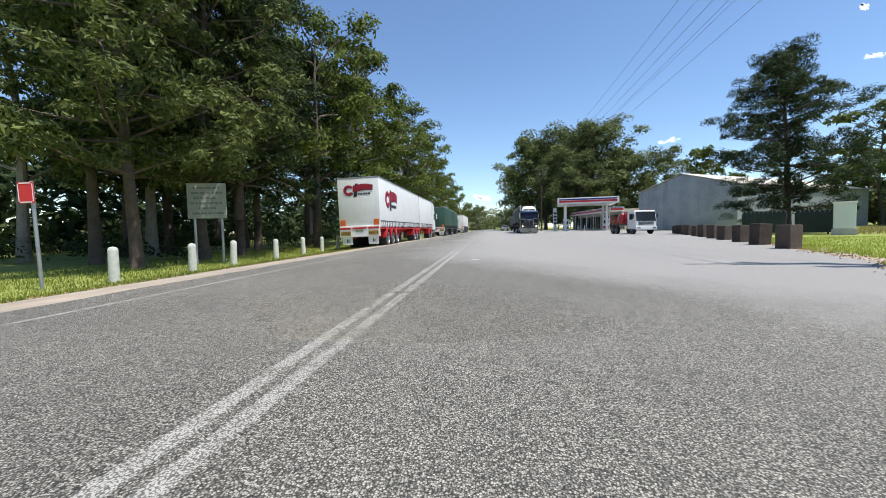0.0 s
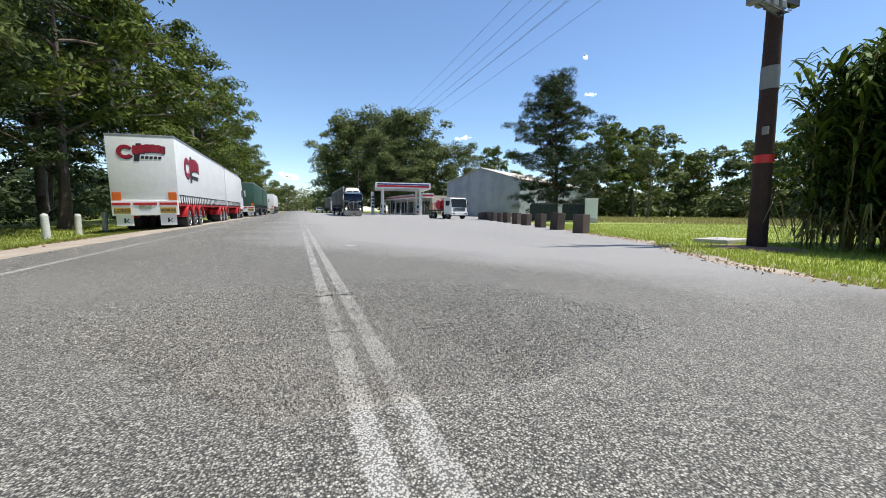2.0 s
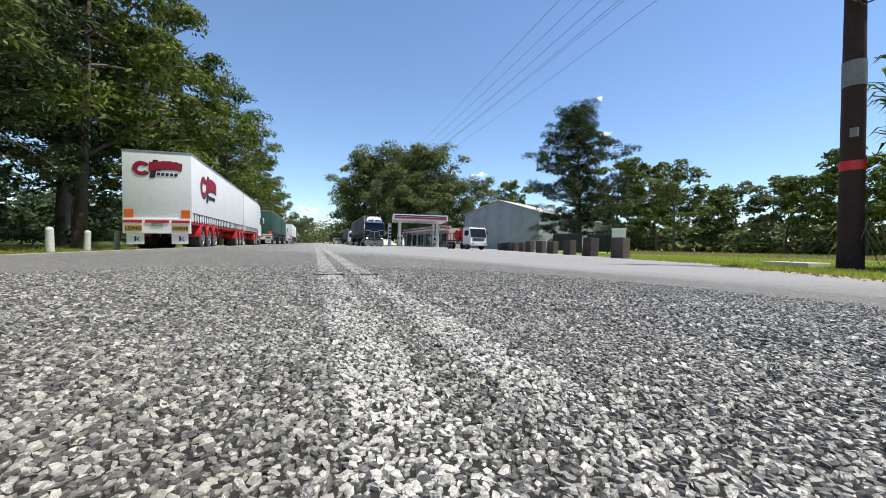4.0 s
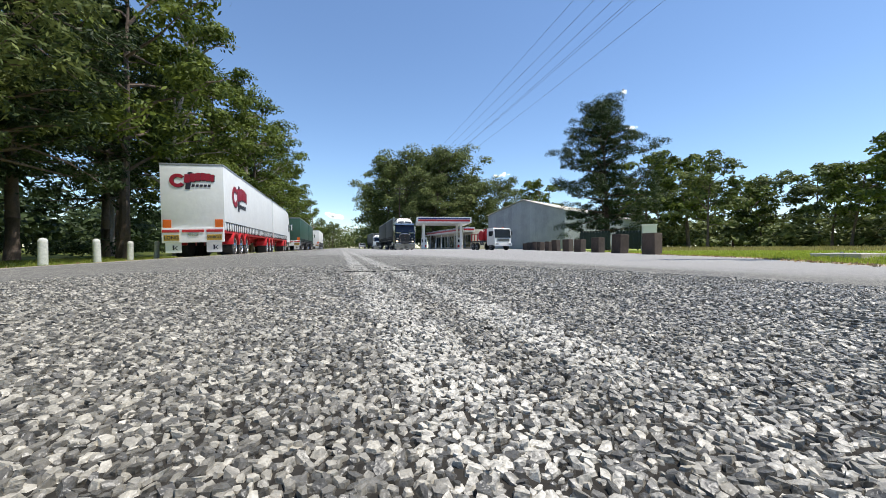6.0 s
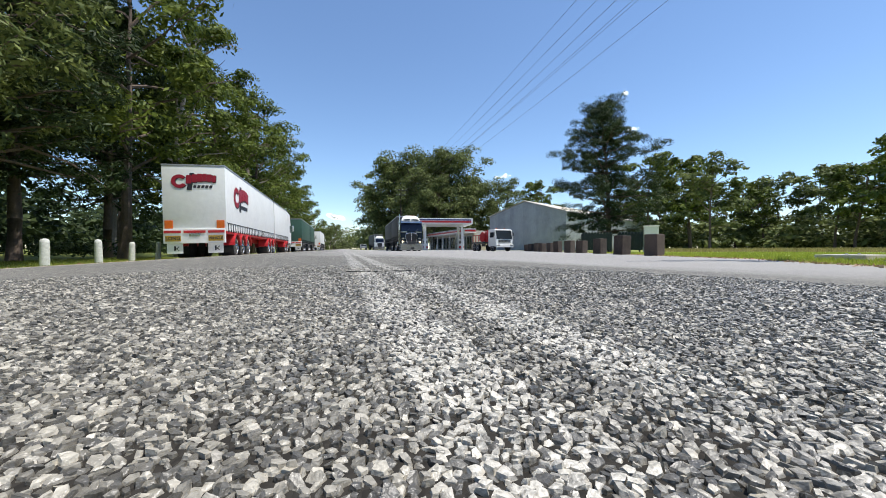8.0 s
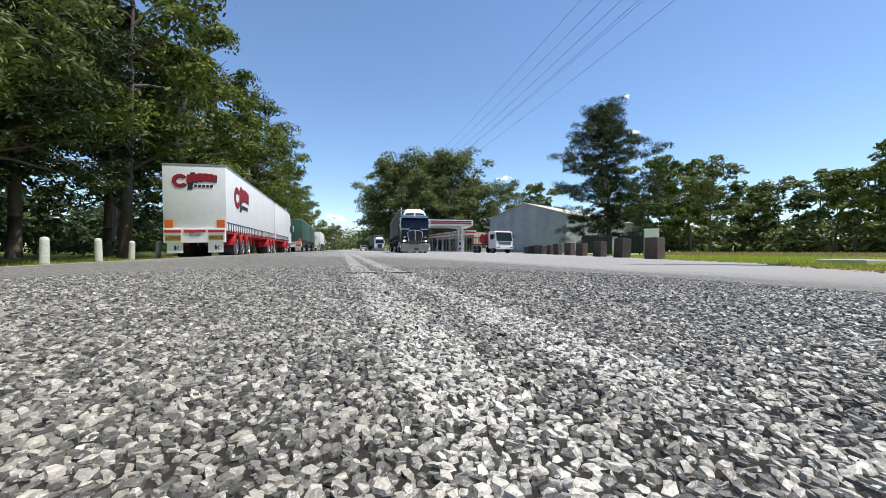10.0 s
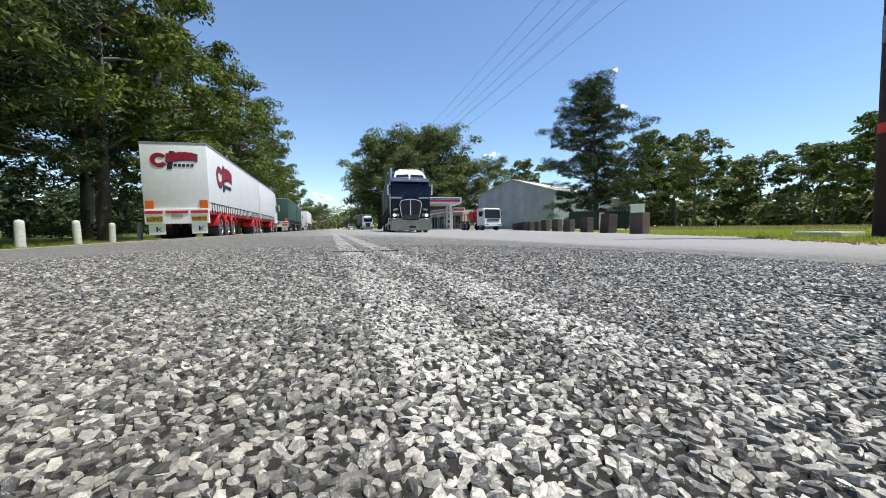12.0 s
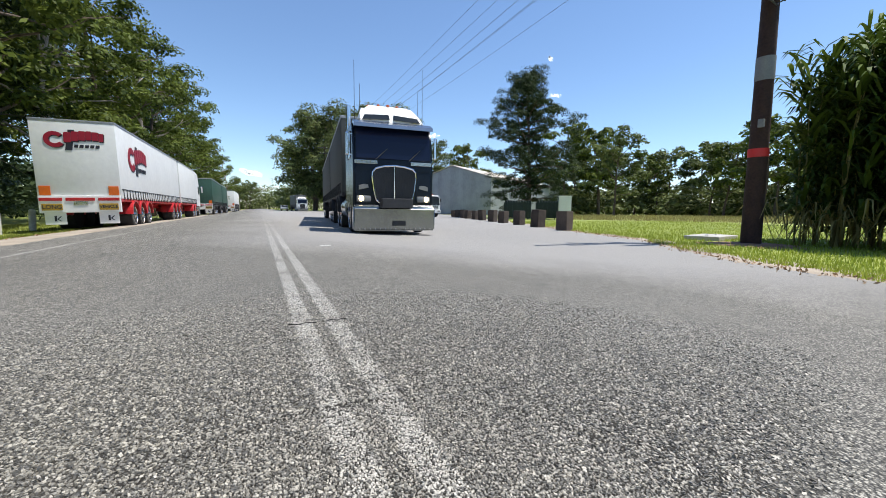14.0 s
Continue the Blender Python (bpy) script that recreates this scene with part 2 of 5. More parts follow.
M_CANE = leaf_mat("cane_leaves", (0.01, 0.024, 0.005), (0.11, 0.16, 0.025), 0.45, 0.18)
M_BARK = mat("bark", (0.11, 0.08, 0.06), 0.95, var=0.5, scale=4, fine=30, bump=1.0, dist=0.03)
M_PALEBARK = mat("pale_bark", (0.28, 0.24, 0.2), 0.9, var=0.4, scale=3, fine=25, bump=0.6, dist=0.02)
M_WHITE = mat("white_paint", (0.74, 0.74, 0.72), 0.35, var=0.06, scale=1.2, fine=18, bump=0.03)
M_CURTAIN = mat("white_curtain_vinyl", (0.72, 0.72, 0.69), 0.5, var=0.07, scale=0.8, fine=5, bump=0.25, dist=0.02)
M_POSTWHITE = mat("chipped_white_paint", (0.52, 0.51, 0.47), 0.7, var=0.3, scale=9, fine=60, bump=0.4)
M_GREENCURTAIN = mat("green_curtain_vinyl", (0.03, 0.08, 0.056), 0.5, var=0.2, scale=0.8, fine=5, bump=0.25, dist=0.02)
M_GREYCURTAIN = mat("grey_curtain_vinyl", (0.06, 0.066, 0.064), 0.7, var=0.15, scale=0.8, fine=5, bump=0.25, dist=0.02)
M_RED = mat("red_paint", (0.42, 0.02, 0.025), 0.35, var=0.2, scale=3, fine=30, bump=0.05)
M_REDSIGN = mat("red_sign", (0.6, 0.03, 0.03), 0.5, var=0.12, scale=6, fine=40, bump=0.03)
M_NAVY = mat("navy_paint", (0.006, 0.011, 0.02), 0.22, var=0.2, scale=2, fine=30, bump=0.0, spec=0.25)
M_BLACK = mat("black_rubber", (0.02, 0.02, 0.02), 0.85, var=0.3, scale=5, fine=50, bump=0.3)
M_DARK = mat("dark_chassis", (0.025, 0.025, 0.027), 0.6, var=0.4, scale=5, fine=50, bump=0.2)
M_CHROME = mat("chrome", (0.72, 0.72, 0.72), 0.12, metal=1.0, var=0.06, scale=3, fine=30, bump=0.02)
M_STEEL = mat("brushed_steel", (0.42, 0.42, 0.41), 0.22, metal=1.0, var=0.12, scale=3, fine=30, bump=0.05)
# steel colour lowered to stand for the dark road mirrored in the bumper
M_BUMPER = mat("road_grimed_steel", (0.24, 0.25, 0.245), 0.2, metal=1.0, var=0.25, scale=2, fine=20, bump=0.06)
M_ALLOY = mat("polished_alloy", (0.68, 0.68, 0.68), 0.22, metal=1.0, var=0.1, scale=8, fine=60, bump=0.04)
M_GALV = mat("galvanised_steel", (0.36, 0.37, 0.38), 0.5, metal=0.7, var=0.2, scale=2, fine=20, bump=0.1)
M_GLASS = glass_mat("dark_glass")
M_BLUEGLASS = glass_mat("blue_tinted_glass", (0.006, 0.01, 0.03))
M_ORANGE = mat("orange_reflector", (0.6, 0.12, 0.01), 0.4, var=0.15, scale=8, fine=60, bump=0.1)
M_YELLOW = mat("yellow_plate", (0.42, 0.26, 0.03), 0.5, var=0.15, scale=8, fine=60, bump=0.05)
M_LAMP = mat("headlamp_glow", (1, 0.9, 0.7), 0.2, var=0.0, bump=0, emit=((1.0, 0.74, 0.38), 5.0))
M_LENS = mat("lamp_lens", (0.22, 0.22, 0.21), 0.12, var=0.1, scale=20, fine=90, bump=0.1)
M_AMBER = mat("amber_lens", (0.6, 0.12, 0.02), 0.2, var=0.1, scale=20, fine=90, bump=0.1)
M_SHED = mat("weathered_zinc_sheet", (0.33, 0.35, 0.36), 0.55, metal=0.25, var=0.25, scale=0.7, fine=6, bump=0.1, rand=0.25)
M_SHEDROOF = mat("aged_roof_sheet", (0.66, 0.6, 0.48), 0.5, metal=0.1, var=0.2, scale=0.8, fine=9, bump=0.1, rand=0.2)
M_BLOCK = mat("weathered_timber", (0.075, 0.056, 0.045), 0.92, var=0.4, scale=3, fine=25, bump=0.7, dist=0.012, rand=0.5)
M_CONC = mat("pale_concrete", (0.42, 0.4, 0.37), 0.9, var=0.2, scale=2, fine=30, bump=0.3)
M_POLE = mat("creosoted_pole", (0.04, 0.019, 0.014), 0.85, var=0.45, scale=3, fine=26, bump=0.7, dist=0.012)
M_GREYBAND = mat("grey_band", (0.2, 0.2, 0.2), 0.6, var=0.2, scale=5, fine=40, bump=0.1)
M_BIN = mat("dark_green_steel", (0.007, 0.02, 0.022), 0.55, var=0.35, scale=3, fine=30, bump=0.15)
M_BOARD = mat("grey_sign_board", (0.25, 0.25, 0.21), 0.7, var=0.15, scale=4, fine=30, bump=0.1)
M_INK = mat("faded_ink", (0.13, 0.14, 0.12), 0.7, var=0.3, scale=20, fine=90, bump=0)
M_LOGORED = mat("logo_red", (0.3, 0.012, 0.03), 0.4, var=0.1, scale=4, fine=30, bump=0.0)
M_LOGODARK = mat("logo_black", (0.02, 0.02, 0.03), 0.4, var=0.1, scale=4, fine=30, bump=0.0)
M_BRICK = mat("cream_render", (0.5, 0.45, 0.38), 0.85, var=0.15, scale=2, fine=25, bump=0.2)
M_BLUE = mat("fascia_blue", (0.02, 0.03, 0.16), 0.4, var=0.1, scale=4, fine=30, bump=0.0)
M_WIRE = mat("wire", (0.05, 0.05, 0.055), 0.6, var=0.1, bump=0)
# the cloud colour glows faintly in place of sunlight scattered inside the puffs
M_CLOUD = mat("cloud", (0.95, 0.95, 0.96), 1.0, var=0.03, scale=0.02, fine=0.1, bump=0, emit=((0.85, 0.92, 1.0), 0.45))


def ragged(m, scale, lo, hi, most):
    """Let the sky through a puff in ragged patches."""
    n, l = m.node_tree.nodes, m.node_tree.links
    tc, nz, mr = n.new("ShaderNodeTexCoord"), n.new("ShaderNodeTexNoise"), n.new("ShaderNodeMapRange")
    nz.inputs["Scale"].default_value, nz.inputs["Detail"].default_value = scale, 6
    l.new(tc.outputs["Object"], nz.inputs["Vector"])
    mr.inputs["From Min"].default_value, mr.inputs["From Max"].default_value, mr.inputs["To Max"].default_value = lo, hi, most
    l.new(nz.outputs["Fac"], mr.inputs["Value"])
    l.new(mr.outputs[0], n["Principled BSDF"].inputs["Alpha"])


ragged(M_CLOUD, 0.16, 0.42, 0.68, 0.5)


# ---- mesh helpers ----
def part(name, bm, material, parent=None, label="", m=None, smooth=False):
    """Links a bmesh as one mesh object, under a thing or a part."""
    me = bpy.data.meshes.new(name)
    bmesh.ops.recalc_face_normals(bm, faces=bm.faces)
    bm.to_mesh(me)
    bm.free()
    me.materials.append(material)
    if smooth:
        me.polygons.foreach_set("use_smooth", [True] * len(me.polygons))
        me.set_sharp_from_angle(angle=radians(38))
    ob = new(name, me)
    if parent is not None:
        ob.parent = parent
    if m is not None:
        ob.matrix_basis = m
    if label:
        ob["label"] = label
    return ob


def again(ob, m, parent=None):
    """Another object on the same mesh."""
    o = new(ob.name.split(".")[0], ob.data)
    o.parent = parent if parent is not None else ob.parent
    o.matrix_basis = m
    if "label" in ob:
        o["label"] = ob["label"]
    return o


def root(name, m, label, category, group="", kind=""):
    e = new(name)
    e.empty_display_size = 0.3
    e.matrix_basis = m
    return tagged(e, label, category, group, kind)


def box(bm, c, s, bevel=0.0, rot=None, taper=None):
    """A box with centre c and size s; bevelled edges; taper (tx, ty) scales the top."""
    r = bmesh.ops.create_cube(bm, size=1.0)
    vs = r["verts"]
    for v in vs:
        if taper and v.co.z > 0:
            v.co.x *= taper[0]
            v.co.y *= taper[1]
        v.co = Vector((v.co.x * s[0], v.co.y * s[1], v.co.z * s[2]))
    if bevel:
        es = list({e for v in vs for e in v.link_edges})
        rr = bmesh.ops.bevel(bm, geom=es, offset=bevel, segments=2, affect="EDGES", profile=0.6)
        vs = list({v for f in rr["faces"] for v in f.verts} | {v for v in vs if v.is_valid})
    for v in vs:
        co = v.co.copy()
        if rot is not None:
            co = rot @ co
        v.co = co + Vector(c)
    return bm


def tube(bm, a, b, r1, r2=None, seg=10, caps=True):
    """A cylinder or cone from a to b."""
    a, b = Vector(a), Vector(b)
    r2 = r1 if r2 is None else r2
    d = b - a
    q = d.to_track_quat("Z", "Y").to_matrix()
    rings = []
    for p, r in ((a, r1), (b, r2)):
        rings.append([bm.verts.new(p + q @ Vector((r * math.cos(2 * math.pi * i / seg), r * math.sin(2 * math.pi * i / seg), 0))) for i in range(seg)])
    for i in range(seg):
        bm.faces.new((rings[0][i], rings[0][(i + 1) % seg], rings[1][(i + 1) % seg], rings[1][i]))
    if caps:
        bm.faces.new(rings[0][::-1])
        bm.faces.new(rings[1])
    return bm


def path_tube(bm, pts, radii, seg=8):
    """A bent tapering tube along points."""
    prev = None
    for i, p in enumerate(pts):
        p = Vector(p)
        d = (Vector(pts[min(i + 1, len(pts) - 1)]) - Vector(pts[max(i - 1, 0)])).normalized()
        q = d.to_track_quat("Z", "Y").to_matrix()
        ring = [bm.verts.new(p + q @ Vector((radii[i] * math.cos(2 * math.pi * k / seg), radii[i] * math.sin(2 * math.pi * k / seg), 0))) for k in range(seg)]
        if prev:
            for k in range(seg):
                bm.faces.new((prev[k], prev[(k + 1) % seg], ring[(k + 1) % seg], ring[k]))
        prev = ring
    bm.faces.new(prev)
    return bm


def lathe(bm, profile, seg=20, axis="Z", c=(0, 0, 0)):
    """A turned body from (radius, height) pairs."""
    rings = []
    for r, h in profile:
        ring = []
        for i in range(seg):
            a = 2 * math.pi * i / seg
            x, y = r * math.cos(a), r * math.sin(a)
            co = {"Z": (x, y, h), "X": (h, x, y), "Y": (x, h, y)}[axis]
            ring.append(bm.verts.new(Vector(co) + Vector(c)))
        rings.append(ring)
    for r0, r1 in zip(rings, rings[1:]):
        for i in range(seg):
            bm.faces.new((r0[i], r0[(i + 1) % seg], r1[(i + 1) % seg], r1[i]))
    bm.faces.new(rings[0][::-1])
    bm.faces.new(rings[-1])
    return bm


def prism(bm, outline, y0, y1, plane="XZ"):
    """An outline in a plane, pushed from y0 to y1 along the third axis."""
    def at(p, h):
        return {"XZ": (p[0], h, p[1]), "YZ": (h, p[0], p[1]), "XY": (p[0], p[1], h)}[plane]
    a = [bm.verts.new(at(p, y0)) for p in outline]
    b = [bm.verts.new(at(p, y1)) for p in outline]
    n = len(outline)
    bm.faces.new(a)
    bm.faces.new(b[::-1])
    for i in range(n):
        bm.faces.new((a[i], b[i], b[(i + 1) % n], a[(i + 1) % n]))
    return bm


def from_arrays(name, verts, faces, material, parent=None, label="", smooth=False):
    """A mesh from numpy arrays: verts (n, 3) and faces (m, k)."""
    me = bpy.data.meshes.new(name)
    k = faces.shape[1]
    me.vertices.add(len(verts))
    me.vertices.foreach_set("co", np.ascontiguousarray(verts, dtype=np.float32).ravel())
    me.loops.add(faces.size)
    me.loops.foreach_set("vertex_index", np.ascontiguousarray(faces, dtype=np.int32).ravel())
    me.polygons.add(len(faces))
    me.polygons.foreach_set("loop_start", np.arange(0, faces.size, k, dtype=np.int32))
    me.update(calc_edges=True)
    me.materials.append(material)
    if smooth:
        me.polygons.foreach_set("use_smooth", [True] * len(me.polygons))
    ob = new(name, me)
    if parent is not None:
        ob.parent = parent
    if label:
        ob["label"] = label
    return ob


def leaves(centres, length, width, droop=0.0):
    """Lance-shaped leaves, one quad each, at the centres; they lie along the skin of a clump where its outward way is given."""
    n = len(centres)
    u = rng.normal(size=(n, 3))
    u[:, 2] -= droop
    if centres.shape[1] == 6:
        skin = centres[:, 3:] + rng.normal(size=(n, 3)) * 0.42
        centres = centres[:, :3]
        u = np.cross(skin, u)
    else:
        skin = rng.normal(size=(n, 3))
    u /= np.linalg.norm(u, axis=1)[:, None] + 1e-9
    w = np.cross(u, skin)
    w /= np.linalg.norm(w, axis=1)[:, None] + 1e-9
    ln = (length * rng.uniform(0.6, 1.3, n))[:, None]
    wd = (width * rng.uniform(0.6, 1.3, n))[:, None]
    v = np.stack([centres - u * ln / 2, centres + w * wd / 2, centres + u * ln / 2, centres - w * wd / 2], axis=1).reshape(-1, 3)
    f = np.arange(4 * n).reshape(-1, 4)
    return v, f


# ---- terrain ----
def sstep(a, b, v):
    t = np.clip((np.asarray(v, dtype=float) - a) / (b - a), 0, 1)
    return t * t * (3 - 2 * t)


def gz(x, y):
    """Height of the ground: a crowned road, falling gently to both sides."""
    return float(-0.19 * sstep(0.2, 5.6, -x) - 0.28 * sstep(5.0, 8.4, -x) - 0.14 * sstep(0.3, 4.5, x) + 0.3 * sstep(30, 90, x) * sstep(80, 15, y))


def right_edge(y):
    """Where the seal ends on the side of the depot."""
    return float(np.interp(y, (-30, -2, 0.0, 1.2, 3.4, 4.8, 9.3, 15, 24, 34, 40, 125, 150, 400), (6.1, 6.1, 6.25, 6.7, 8.2, 9.3, 11.0, 13.5, 17, 20, 28, 30, 6, 6)))


def strip(name, left, right, ys, cols, lift, material, label, wobble=0.0, kind="structure"):
    """A sheet on the terrain between two edges."""
    verts, faces = [], []
    for y in ys:
        a = left(y) + wobble * noise.noise(Vector((0.9 * y, 1.3, 0)))
        b = right(y) + wobble * noise.noise(Vector((0.9 * y, 7.7, 0)))
        for i in range(cols + 1):
            x = a + (b - a) * i / cols
            verts.append((x, y, gz(x, y) + lift))
    w = cols + 1
    for j in range(len(ys) - 1):
        for i in range(cols):
            faces.append((j * w + i, j * w + i + 1, (j + 1) * w + i + 1, (j + 1) * w + i))
    ob = from_arrays(name, np.array(verts), np.array(faces), material, smooth=True)
    return tagged(ob, label, name.replace("_", " "), "", kind)


def build_ground():
    def axis(near, far):
        a = [0.0]
        while a[-1] < far:
            a.append(a[-1] + near * (1 + a[-1] / 14))
        return [-v for v in a[:0:-1]] + a
    xs, ys = axis(0.9, 1500), axis(1.2, 2500)
    verts = np.array([(x, y, gz(x, y) - 0.012) for y in ys for x in xs])
    w = len(xs)
    faces = np.array([(j * w + i, j * w + i + 1, (j + 1) * w + i + 1, (j + 1) * w + i) for j in range(len(ys) - 1) for i in range(w - 1)])
    tagged(from_arrays("ground", verts, faces, M_GRASS_SOIL, smooth=True), "mown and dry grass over brown soil", "ground", kind="structure")
    ysr = list(np.concatenate([np.arange(-30, -4, 2), np.arange(-4, 20, 0.4), np.arange(20, 60, 1.5), np.arange(60, 420, 12)]))
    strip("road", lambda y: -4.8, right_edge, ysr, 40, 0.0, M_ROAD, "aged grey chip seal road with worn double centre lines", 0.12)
    strip("road_shoulder", lambda y: -6.7, lambda y: -4.6, ysr, 8, -0.006, M_DIRT, "pale dusty gravel shoulder beside the seal", 0.3)
    strip("road_verge", lambda y: right_edge(y) - 0.25, lambda y: right_edge(y) + 0.95, [y for y in ysr if -8 < y < 34], 6, -0.006, M_DIRT, "sandy broken edge between the seal and the grass", 0.22)


build_ground()
# ---- vehicles ----
def wheel(parent, m, r=0.5, w=0.28, dual=False, bright=True):
    """A road wheel on the x axis, outer face to +x: tyre and rim."""
    b = bmesh.new()
    ww = w * (2.1 if dual else 1)
    lathe(b, [(r * 0.6, -ww + 0.0), (r * 0.93, -ww), (r, -ww + 0.04), (r, -0.05), (r * 0.95, -0.01), (r * 0.74, 0.0)], 24, "X")
    t = part("wheel", b, M_BLACK, parent, m=m, smooth=True)
    b = bmesh.new()
    lathe(b, [(r * 0.74, -0.06), (r * 0.74, 0.012), (r * 0.68, 0.015), (r * 0.62, -0.05), (r * 0.3, -0.09), (r * 0.26, 0.0), (r * 0.16, 0.04), (r * 0.05, 0.045)], 24, "X")
    for i in range(10):
        a = 2 * math.pi * i / 10
        tube(b, (-0.085, r * 0.38 * math.cos(a), r * 0.38 * math.sin(a)), (-0.03, r * 0.38 * math.cos(a), r * 0.38 * math.sin(a)), 0.018, seg=6)
    part("rim", b, M_ALLOY if bright else M_GALV, t, "polished alloy rim" if bright else "dull steel rim", smooth=True)
    return t


def wheel_pair(parent, y, half, r=0.5, dual=True, bright=True):
    a = wheel(parent, pose(half, y, r), r, 0.28, dual, bright)
    bset = again(a, pose(-half, y, r, 0, 0, 180))
    again(a.children[0], Matrix.Identity(4), bset)
    return a


def copy_pair(parent, pair_y, half, r, template):
    for s, rz in ((1, 0), (-1, 180)):
        t = again(template, pose(s * half, pair_y, r, 0, 0, rz), parent)
        again(template.children[0], Matrix.Identity(4), t)


def logo(parent, m, s):
    """The haulier's mark as plain shapes: a curl and a rising row of red blocks over a black swash and bar."""
    b, edge = bmesh.new(), bmesh.new()

    def shape(bm, o, grow, y0, y1, dx=0.0, dz=0.0):
        cx, cz = sum(p[0] for p in o) / len(o), sum(p[1] for p in o) / len(o)
        prism(bm, [((cx + (x - cx) * grow + dx) * s, (cz + (z - cz) * grow + dz) * s) for x, z in o], y0, y1)

    n = 16
    for i in range(n):
        a0, a1 = radians(40 + 285 * i / n), radians(40 + 285 * (i + 1) / n)
        o = [(k * math.cos(a) * 1.1 - 0.72, k * math.sin(a)) for a, k in ((a0, 0.33), (a1, 0.33), (a1, 0.17), (a0, 0.17))]
        prism(b, [(x * s, z * s) for x, z in o], -0.012, -0.006)
        prism(edge, [((x + 0.03) * s, (z - 0.03) * s) for x, z in o], -0.006, -0.001)
    widths, x = (0.25, 0.23, 0.23, 0.2, 0.22, 0.17), -0.42
    for i, w in enumerate(widths):
        h = 0.42 - 0.014 * i
        z = 0.1 + 0.1 * math.sin(0.55 * i)
        c = 0.028
        o = [(x + c, z - h / 2), (x + w - c, z - h / 2), (x + w, z - h / 2 + c), (x + w + 0.02, z + h / 2 - c), (x + w - c + 0.02, z + h / 2), (x + c + 0.02, z + h / 2), (x + 0.02, z + h / 2 - c), (x, z - h / 2 + c)]
        shape(b, o, 1.0, -0.012, -0.006)
        shape(edge, o, 1.08, -0.006, -0.001, 0.025, -0.025)
        x += w + 0.014
    part("logo_mark", b, M_LOGORED, parent, "dark red blocks and curl of the haulier's mark", m)
    shape(edge, [(-0.4, -0.44), (-0.16, -0.44), (-0.02, 0.42), (-0.24, 0.42)], 1.0, -0.005, 0)
    for i in range(5):
        x = -0.1 + 0.185 * i
        shape(edge, [(x, -0.32), (x + 0.14, -0.32), (x + 0.17, -0.19), (x + 0.03, -0.19)], 1.0, -0.006, 0)
    part("logo_shadow", edge, M_LOGODARK, parent, "black swash, edging and bar of the mark", m)


def words(name, text, size, material, parent, m, label, bold=0.004):
    """Raised writing in the built-in font, centred, as a mesh."""
    cu = bpy.data.curves.new(name, "FONT")
    cu.body, cu.size, cu.align_x, cu.align_y, cu.extrude, cu.offset = text, size, "CENTER", "CENTER", 0.003, bold
    tmp = new(name, cu)
    me = bpy.data.meshes.new_from_object(tmp)
    bpy.data.objects.remove(tmp)
    bpy.data.curves.remove(cu)
    me.materials.clear()
    me.materials.append(material)
    ob = new(name, me)
    ob.parent, ob.matrix_basis = parent, m
    ob["label"] = label
    return ob


def trailer_body(parent, y0, y1, z0, z1, skin, w=2.5, tails=True, frame_mat=M_RED, mark=False, valance=True):
    """Curtain-side box from y0 (rear) to y1: curtain, doors, roof rail, chassis, buckles."""
    b = bmesh.new()
    box(b, (0, (y0 + y1) / 2, (z0 + z1) / 2), (w, y1 - y0, z1 - z0), 0.03)
    body = part("trailer_body", b, skin, parent, smooth=True)
    b = bmesh.new()
    box(b, (0, (y0 + y1) / 2, z1 + 0.0), (w + 0.03, y1 - y0 + 0.02, 0.09), 0.02)
    part("roof_rail", b, M_GALV, body, "thin dark metal roof rail")
    n = int((y1 - y0) / 0.42)
    b = bmesh.new()
    for s in (1, -1):
        x = s * (w / 2 + 0.012)
        for i in range(n):
            y = y0 + 0.3 + i * (y1 - y0 - 0.5) / max(1, n - 1)
            box(b, (x, y, z0 + 0.16), (0.02, 0.045, 0.42))
            box(b, (x + s * 0.012, y, z0 + 0.02), (0.03, 0.07, 0.08))
        box(b, (x, (y0 + y1) / 2, z0 + 0.36), (0.016, y1 - y0 - 0.2, 0.03))
    part("curtain_hem", b, M_DARK, body, "dark strap and buckle row along the curtain hem")
    b = bmesh.new()
    for s in (1, -1):
        box(b, (s * 0.45, (y0 + y1) / 2, z0 - 0.2), (0.12, y1 - y0 - 0.2, 0.32), 0.01)
        box(b, (s * (w / 2 - 0.06), (y0 + y1) / 2, z0 - 0.06), (0.1, y1 - y0 - 0.04, 0.12), 0.01)
    for i in range(int((y1 - y0) / 1.2)):
        box(b, (0, y0 + 0.6 + 1.2 * i, z0 - 0.1), (w - 0.2, 0.08, 0.12))
    part("chassis", b, frame_mat, parent, "painted steel chassis rails")
    return body


def guard(parent, ys, half, r, material):
    """A curved mudguard over each wheel."""
    b = bmesh.new()
    outer = [((r + 0.13) * math.cos(radians(5 + 170 * i / 12)), (r + 0.13) * math.sin(radians(5 + 170 * i / 12))) for i in range(13)]
    inner = [(p[0] * (r + 0.05) / (r + 0.13), p[1] * (r + 0.05) / (r + 0.13)) for p in outer[::-1]]
    prism(b, outer + inner, -0.6, 0.06, "YZ")
    first = None
    for y in ys:
        for s in (1, -1):
            m = pose(s * half, y, r, 0, 0, 0 if s > 0 else 180)
            first = part("mudguard", b, material, parent, m=m) if first is None else first
            if first.matrix_basis != m:
                again(first, m, parent)


